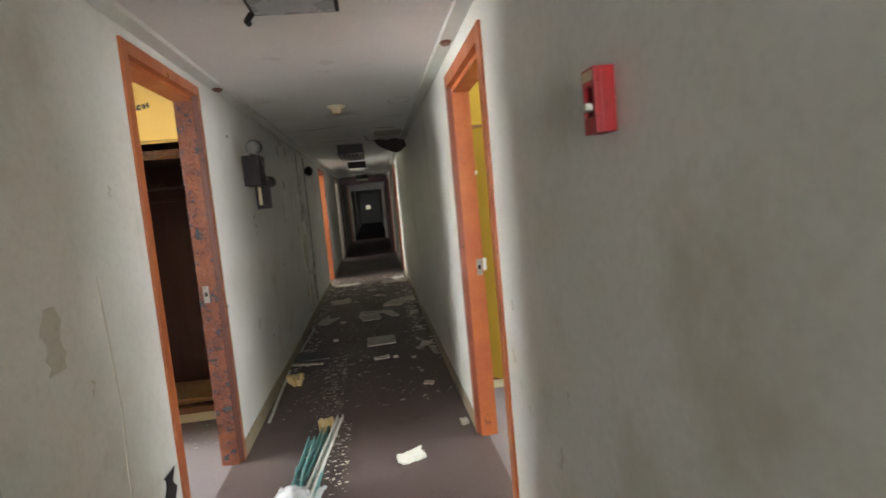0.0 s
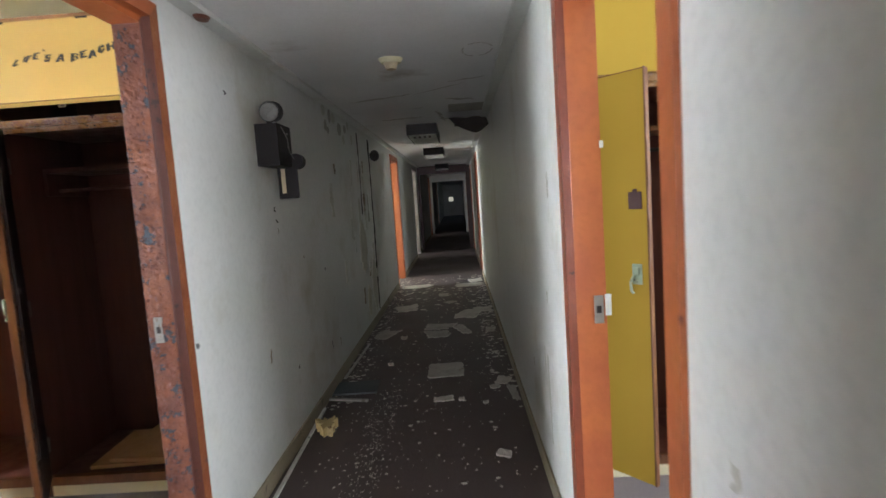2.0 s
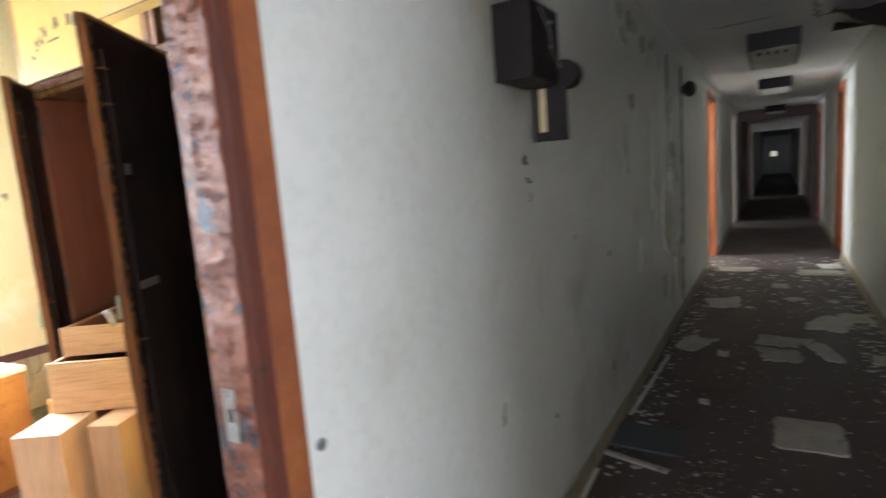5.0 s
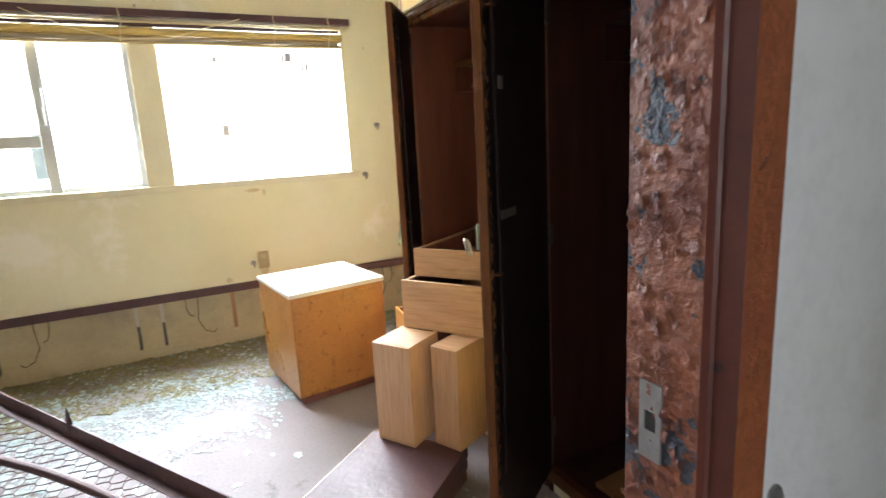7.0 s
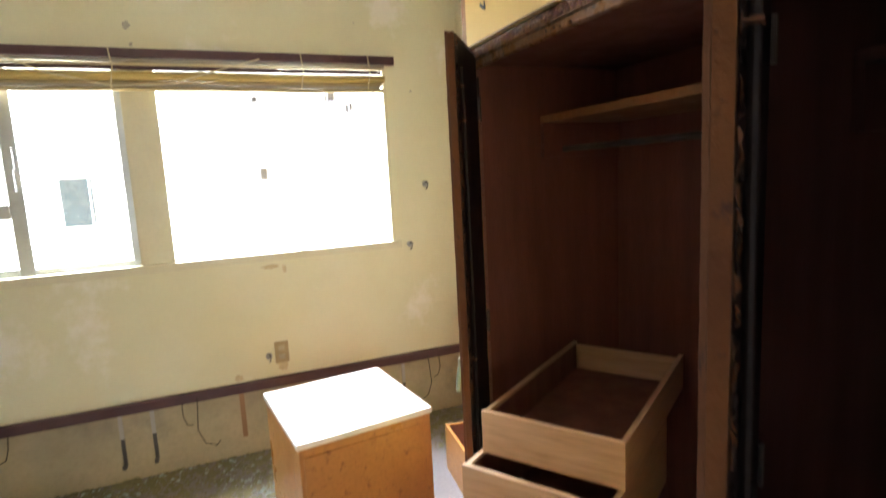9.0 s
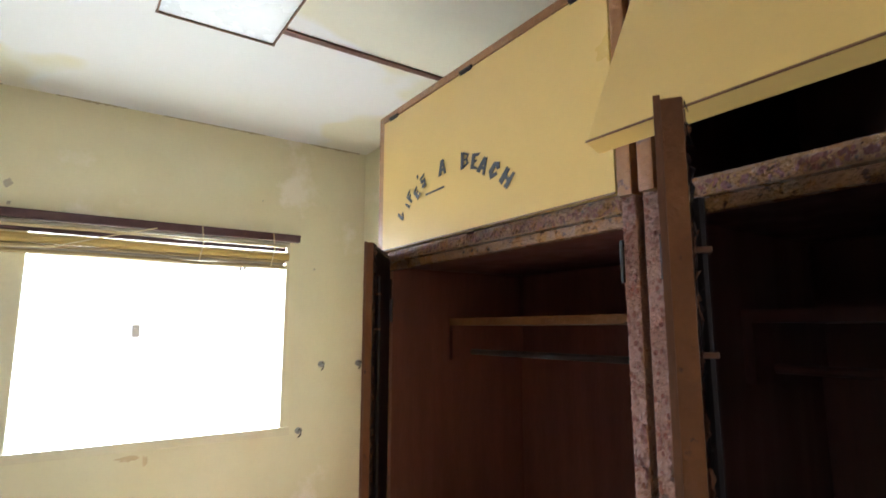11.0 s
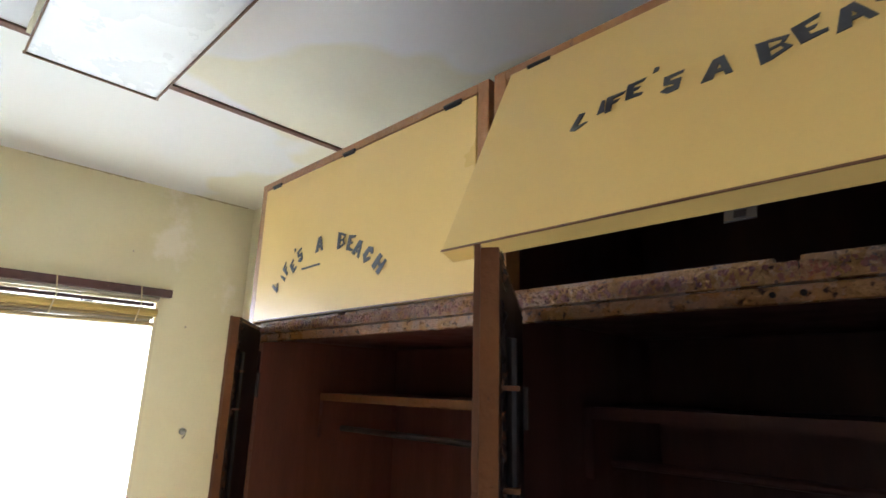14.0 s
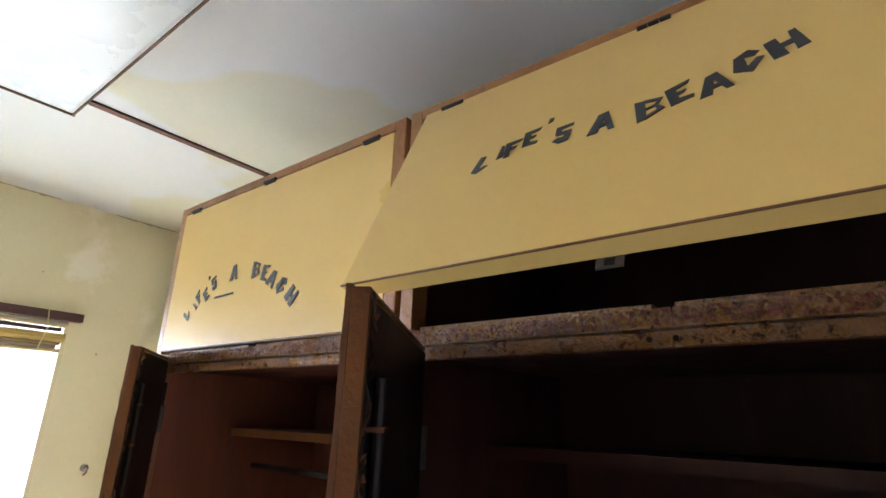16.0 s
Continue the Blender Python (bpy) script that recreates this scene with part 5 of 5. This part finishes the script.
# ---- debris ----
def plate(name, label, cat, x, y, z, w, d, rz, mat, t=0.008, seed=1, group="", bend=0.01, rag=0.16):
    """A broken flat fragment with a ragged outline and slight bend."""
    r = random.Random(seed)
    bm = bmesh.new()
    n = 44
    ring = []
    p1, p2, p3 = (r.uniform(0, 6.28) for _ in range(3))
    for k in range(n):
        a = 2 * math.pi * k / n
        q = 1 / max(abs(math.cos(a)), abs(math.sin(a))) * (1 - rag * (0.7 + 0.35 * math.sin(2 * a + p1) + 0.3 * math.sin(3 * a + p2) + 0.3 * math.sin(9 * a + p3) + r.uniform(-0.55, 0.55)))
        ring.append((math.cos(a) * q * w / 2, math.sin(a) * q * d / 2))
    bz = lambda p: bend * (p[0] / w) ** 2 * 2 + bend * 0.5 * (p[1] / d)
    hi = [bm.verts.new((p[0], p[1], t + bz(p) + bend * 0.3)) for p in ring]
    lo = [bm.verts.new((p[0], p[1], max(0, bz(p)))) for p in ring]
    bm.faces.new(hi)
    bm.faces.new(lo[::-1])
    for k in range(n):
        bm.faces.new((lo[k], lo[(k + 1) % n], hi[(k + 1) % n], hi[k]))
    ob = part(name, bm, mat)
    ob.matrix_world = pose(x, y, z, 0, 0, rz)
    return tagged(ob, label, cat, group)


PL = "pale broken plaster fragment lying on the corridor floor"
for k, (x, y, w, d, rz) in enumerate(((0.02, 5.67, 0.29, 0.33, 2), (0.02, 5.05, 0.15, 0.08, 8), (0.14, 5.03, 0.04, 0.05, 0), (-0.09, 6.83, 0.27, 0.28, 6), (-0.08, 7.14, 0.32, 0.24, -10), (0.16, 6.97, 0.13, 0.4, 20), (-0.62, 6.93, 0.2, 0.36, -22), (-0.52, 8.2, 0.32, 0.36, 15), (0.25, 7.7, 0.28, 0.48, -18), (0.50, 5.11, 0.06, 0.30, 4), (0.38, 5.24, 0.09, 0.07, 30), (0.45, 5.36, 0.12, 0.15, -20), (0.36, 4.22, 0.09, 0.07, -20), (0.50, 3.42, 0.05, 0.1, 4), (-0.08, 9.0, 0.14, 0.2, 0), (0.02, 8.45, 0.16, 0.12, 40), (-0.42, 6.75, 0.07, 0.1, 0), (0.42, 7.9, 0.2, 0.25, 15), (0.45, 6.9, 0.1, 0.2, -8), (0.3, 9.75, 0.5, 0.3, 0), (-0.5, 9.85, 0.5, 0.26, 4), (0.40, 10.15, 0.24, 0.3, 10), (-0.45, 5.9, 0.05, 0.06, 5), (0.3, 4.95, 0.04, 0.03, 0))):
    plate("plaster_fragment", PL, "debris", x, y, 0.001, w, d, rz, M_PLAST, 0.006, 40 + k, "plaster fragments", rag=0.05 if k == 0 else 0.2)
plate("paper_scrap", "crumpled white paper scrap on the floor", "paper", 0.14, 3.05, 0.001, 0.17, 0.10, 20, M_PWHITE, 0.004, 7, "", 0.03)
# strips and boards along the west wall
for x, y, L, rz, mat, lab in ((-0.775, 4.42, 1.15, 91.5, M_PWHITE, "long chipped white wooden strip on the floor by the wall"), (-0.76, 6.1, 1.0, 88, M_PWHITE, "long chipped white wooden strip on the floor by the wall"), (-0.67, 5.13, 0.32, -13, M_PLAST, "short pale broken board on the floor")):
    ob = thing("wooden_strip", lab, "board", pose(x, y, 0.001, 0, 0, rz), "loose strips")
    part("strip", box(-L / 2, L / 2, -0.009 if L > 0.5 else -0.014, 0.009 if L > 0.5 else 0.014, 0, 0.014, bev=0.003), mat, ob)
ob = thing("slate_board", "dark grey board lying on the corridor floor", "board", pose(-0.64, 5.37, 0.001, 0, 0, 2))
part("panel", box(-0.16, 0.16, -0.13, 0.13, 0, 0.012, bev=0.002), M_SLATE, ob)
plate("insulation_chunk", "yellow-brown chunk of torn insulation", "debris", -0.69, 4.63, 0.001, 0.14, 0.16, 15, M_FOAM, 0.05, 3, "", 0.02, 0.4)
plate("insulation_chunk", "yellow-brown chunk of torn insulation", "debris", -0.36, 3.62, 0.001, 0.10, 0.14, 15, M_FOAM, 0.04, 5, "", 0.02, 0.4)
# bundle of painted metal strips
for k, (x0, y0, x1, y1, z, mat) in enumerate(((-0.275, 3.72, -0.42, 2.35, 0.018, M_PWHITE), (-0.43, 3.45, -0.47, 2.4, 0.01, M_TEAL), (-0.36, 3.60, -0.50, 2.3, 0.002, M_TEAL), (-0.44, 3.0, -0.40, 2.2, 0.05, M_TEAL), (-0.33, 3.5, -0.38, 2.3, 0.002, M_TEAL))):
    L = math.hypot(x1 - x0, y1 - y0)
    ob = thing("metal_strip", "chipped teal and white metal channel on the floor" if mat is M_TEAL else "chipped white metal channel on the floor", "metal strip", pose((x0 + x1) / 2, (y0 + y1) / 2, z, 0, 0, math.degrees(math.atan2(y1 - y0, x1 - x0))), "bundle of strips")
    bm = bmesh.new()
    bx(bm, -L / 2, L / 2, -0.018, 0.018, 0, 0.003)
    bx(bm, -L / 2, L / 2, -0.018, -0.015, 0.003, 0.03)
    bx(bm, -L / 2, L / 2, 0.015, 0.018, 0.003, 0.03)
    part("channel", bm, mat, ob)
ob = thing("plastic_sheet", "crumpled grey plastic sheet on the corridor floor", "plastic sheet", pose(-0.66, 2.32, 0.001, 0, 0, -12))
bm = bmesh.new()
sheet(bm, 0.24, 0.62, 16, 22, lambda u, v: 0.10 * math.sin(math.pi * u) * (0.5 + 0.5 * math.sin(9 * v + 2 * u)) * math.sin(math.pi * v) ** 0.5 + 0.012 * math.sin(23 * u + 11 * v) ** 2, 0.003)
part("sheet", bm, M_GREYP, ob, smooth=True)


def flakes(name, label, mat, spots, seed, z, kind="debris", clump=0.0):
    """Countless small curled chips: spots are (count, x0, x1, y0, y1, smallest, largest)."""
    r = random.Random(seed)
    V, F = [], []
    for n, x0, x1, y0, y1, s0, s1 in spots:
        for _ in range(n):
            cx, cy = r.uniform(x0, x1), r.uniform(y0, y1)
            if clump and math.sin(cx * 9 + 2 * math.sin(cy * 5)) + math.sin(cy * 8 + 3 * math.sin(cx * 4)) + math.sin(cx * 23 - cy * 19) * 0.6 < clump * r.uniform(-1, 1):
                continue
            s = s0 + (s1 - s0) * r.random() ** 3
            a0, tilt = r.uniform(0, 6.28), r.uniform(0, 0.5) ** 2
            k = r.choice((4, 5, 5, 6))
            b = len(V)
            for lay in (0, 1):
                for q in range(k):
                    a = a0 + 6.283 * q / k + r.uniform(-0.3, 0.3)
                    d = s * r.uniform(0.6, 1.15)
                    dx, dy = math.cos(a) * d, math.sin(a) * d * 0.7
                    V.append((cx + dx, cy + dy, z + 0.0008 + abs(tilt * dx) + lay * 0.0022))
            F.append([b + q for q in range(k)][::-1])
            F.append([b + k + q for q in range(k)])
            for q in range(k):
                F.append([b + q, b + (q + 1) % k, b + k + (q + 1) % k, b + k + q])
    me = bpy.data.meshes.new(name)
    me.from_pydata(V, [], F)
    me.materials.append(mat)
    return tagged(new(name, me), label, kind, kind="stuff")


flakes("paint_flakes", "pale paint flakes scattered over the corridor floor", M_PLAST, [(360, XL + 0.03, XR - 0.03, 3.9, 9.9, 0.003, 0.018), (260, XL + 0.02, XL + 0.2, 5.0, 9.8, 0.005, 0.03), (260, XR - 0.2, XR - 0.02, 5.2, 9.8, 0.005, 0.035), (420, -0.46, -0.28, 3.6, 5.3, 0.0022, 0.008), (300, XL + 0.1, XR - 0.1, 3.8, 6.5, 0.002, 0.009), (160, -0.32, -0.2, 2.3, 3.7, 0.004, 0.014), (300, XL, XR, 8.0, 10.8, 0.008, 0.05)], 11, 0.0)
M_FLAKE = material("bluish_white_flakes", (0.38, 0.45, 0.45), (0.30, 0.36, 0.355), 5.0, 0.3, 0.1, 50, (0.36, 0.38, 0.30), 0.6, 14.0)
flakes("paint_flakes", "white and greenish paint flakes heaped below the window", M_FLAKE, [(21000, -3.85, -3.15, 0.8, 3.3, 0.002, 0.017), (5200, -3.5, -2.85, 1.0, 3.2, 0.002, 0.022), (110, -3.3, -2.5, 1.6, 3.2, 0.012, 0.05), (90, -2.2, -1.0, 3.4, 3.9, 0.004, 0.014)], 12, RZ, clump=1.3)
M_DUST = material("pale_dust_on_floor", (0.18, 0.155, 0.155), (0.235, 0.215, 0.215), 2.5, 0.66, 0.1, 60, (0.27, 0.315, 0.315), 0.50, 9.0, soft=0.12, spot_detail=10.0)
rd = random.Random(17)
bm = bmesh.new()
prev = None
for q in range(41):
    y = 0.75 + 2.6 * q / 40
    w = math.sin(math.pi * (0.06 + 0.88 * q / 40)) ** 0.4
    a, b = -3.55 - 0.34 * w + rd.uniform(-0.04, 0.04), -3.5 + 0.62 * w + rd.uniform(-0.1, 0.1)
    cur = [bm.verts.new((x, y, RZ + z)) for x, z in ((a, -0.001), (a, 0.001), (b, 0.001), (b, -0.001))]
    if prev:
        for i in range(4):
            bm.faces.new((prev[i], prev[(i + 1) % 4], cur[(i + 1) % 4], cur[i]))
    prev = cur
structure("floor_dust", bm, M_DUST, "pale bluish plaster dust trodden into the floor", "dust")
M_MOSS = material("mouldy_debris", (0.15, 0.135, 0.06), (0.22, 0.19, 0.10), 14.0, 0.9, 0.4, 60, (0.36, 0.34, 0.25), 0.60, 40.0)
flakes("mouldy_rubble", "olive mouldy plaster crumbs along the wall", M_MOSS, [(4200, -4.2, -3.8, 0.5, 4.3, 0.004, 0.026), (2600, -3.9, -3.5, 0.8, 3.5, 0.005, 0.026), (1500, -4.22, -4.05, 0.5, 4.4, 0.008, 0.04)], 13, RZ + 0.002)
flakes("mould_dust", "grey-green and white crumbs between the mouldy flakes", M_FLAKE, [(1500, -4.2, -3.7, 0.6, 4.0, 0.004, 0.02)], 21, RZ + 0.006, clump=1.5)

# ---- bed frame with wire mesh ----
M_BED = material("rusty_bed_iron", (0.105, 0.05, 0.045), (0.07, 0.033, 0.034), 6.0, 0.55, 0.2, 50, (0.26, 0.15, 0.11), 0.64, 14.0)
bed = thing("bed_frame", "rusty iron bed frame with wire mesh, no mattress", "bed frame", pose(-1.93, 2.94, RZ, 0, 0, 211.2))
BL, BW, BZ = 1.95, 0.92, 0.25
for y in (0.0, BW - 0.005):
    bm = bmesh.new()
    bx(bm, 0, BL, y, y + 0.005, BZ - 0.02, BZ + 0.045, bev=0.001)
    bx(bm, 0, BL, y if y else 0.005, (y + 0.035) if not y else y + 0.004, BZ - 0.02, BZ - 0.015)
    part("side_rail", bm, M_BED, bed)
for x in (0.0, BL - 0.005):
    part("end_rail", box(x, x + 0.005, 0.006, BW - 0.006, BZ - 0.02, BZ + 0.03), M_BED, bed)
for x, y in ((0.02, 0.02), (BL - 0.02, 0.02), (0.02, BW - 0.02), (BL - 0.02, BW - 0.02)):
    bm = bmesh.new()
    tube(bm, (x, y, 0), (x, y, BZ), 0.016, 10)
    part("leg", bm, M_BED, bed)
bm = bmesh.new()
for k in range(30):
    y = 0.03 + k * 0.03
    pts = []
    n = 150
    for q in range(n + 1):
        x = 0.02 + (BL - 0.04) * q / n
        pts.append((x, y + 0.0175 * math.sin(math.pi * q / 3.0 + (math.pi if k % 2 else 0)), BZ - 0.006 - 0.03 * math.sin(math.pi * q / n) + 0.004 * math.cos(math.pi * q / 3.0)))
    sweep(bm, pts, 0.0022, 4)
tagged(part("wire_mesh", bm, M_BED, bed, "sagging wire mesh"), kind="stuff")
bm = bmesh.new()
bmesh.ops.create_cone(bm, cap_ends=True, segments=4, radius1=0.045, radius2=0.004, depth=0.09, matrix=pose(1.02, 0.0, BZ + 0.06) @ Matrix.Diagonal((1, 0.25, 1, 1)))
part("bracket", bm, M_BED, bed)
bm = bmesh.new()
sweep(bm, [(0.05 + 1.6 * q, 0.16 + 0.36 * q ** 2.1, BZ + 0.03 + 0.045 * math.sin(2.4 * q)) for q in (k / 16 for k in range(17))], 0.015, 12)
part("loose_tube", bm, M_BED, bed, "bent iron tube resting on the mesh")
bm = bmesh.new()
bent(bm, [(0.25, 0.34, BZ + 0.02), (0.6, 0.4, BZ + 0.10), (0.72, 0.44, BZ + 0.05), (0.9, 0.62, BZ + 0.03)], 0.03, 10)
part("torn_cloth", bm, M_BLACK, bed, "dark torn cloth")
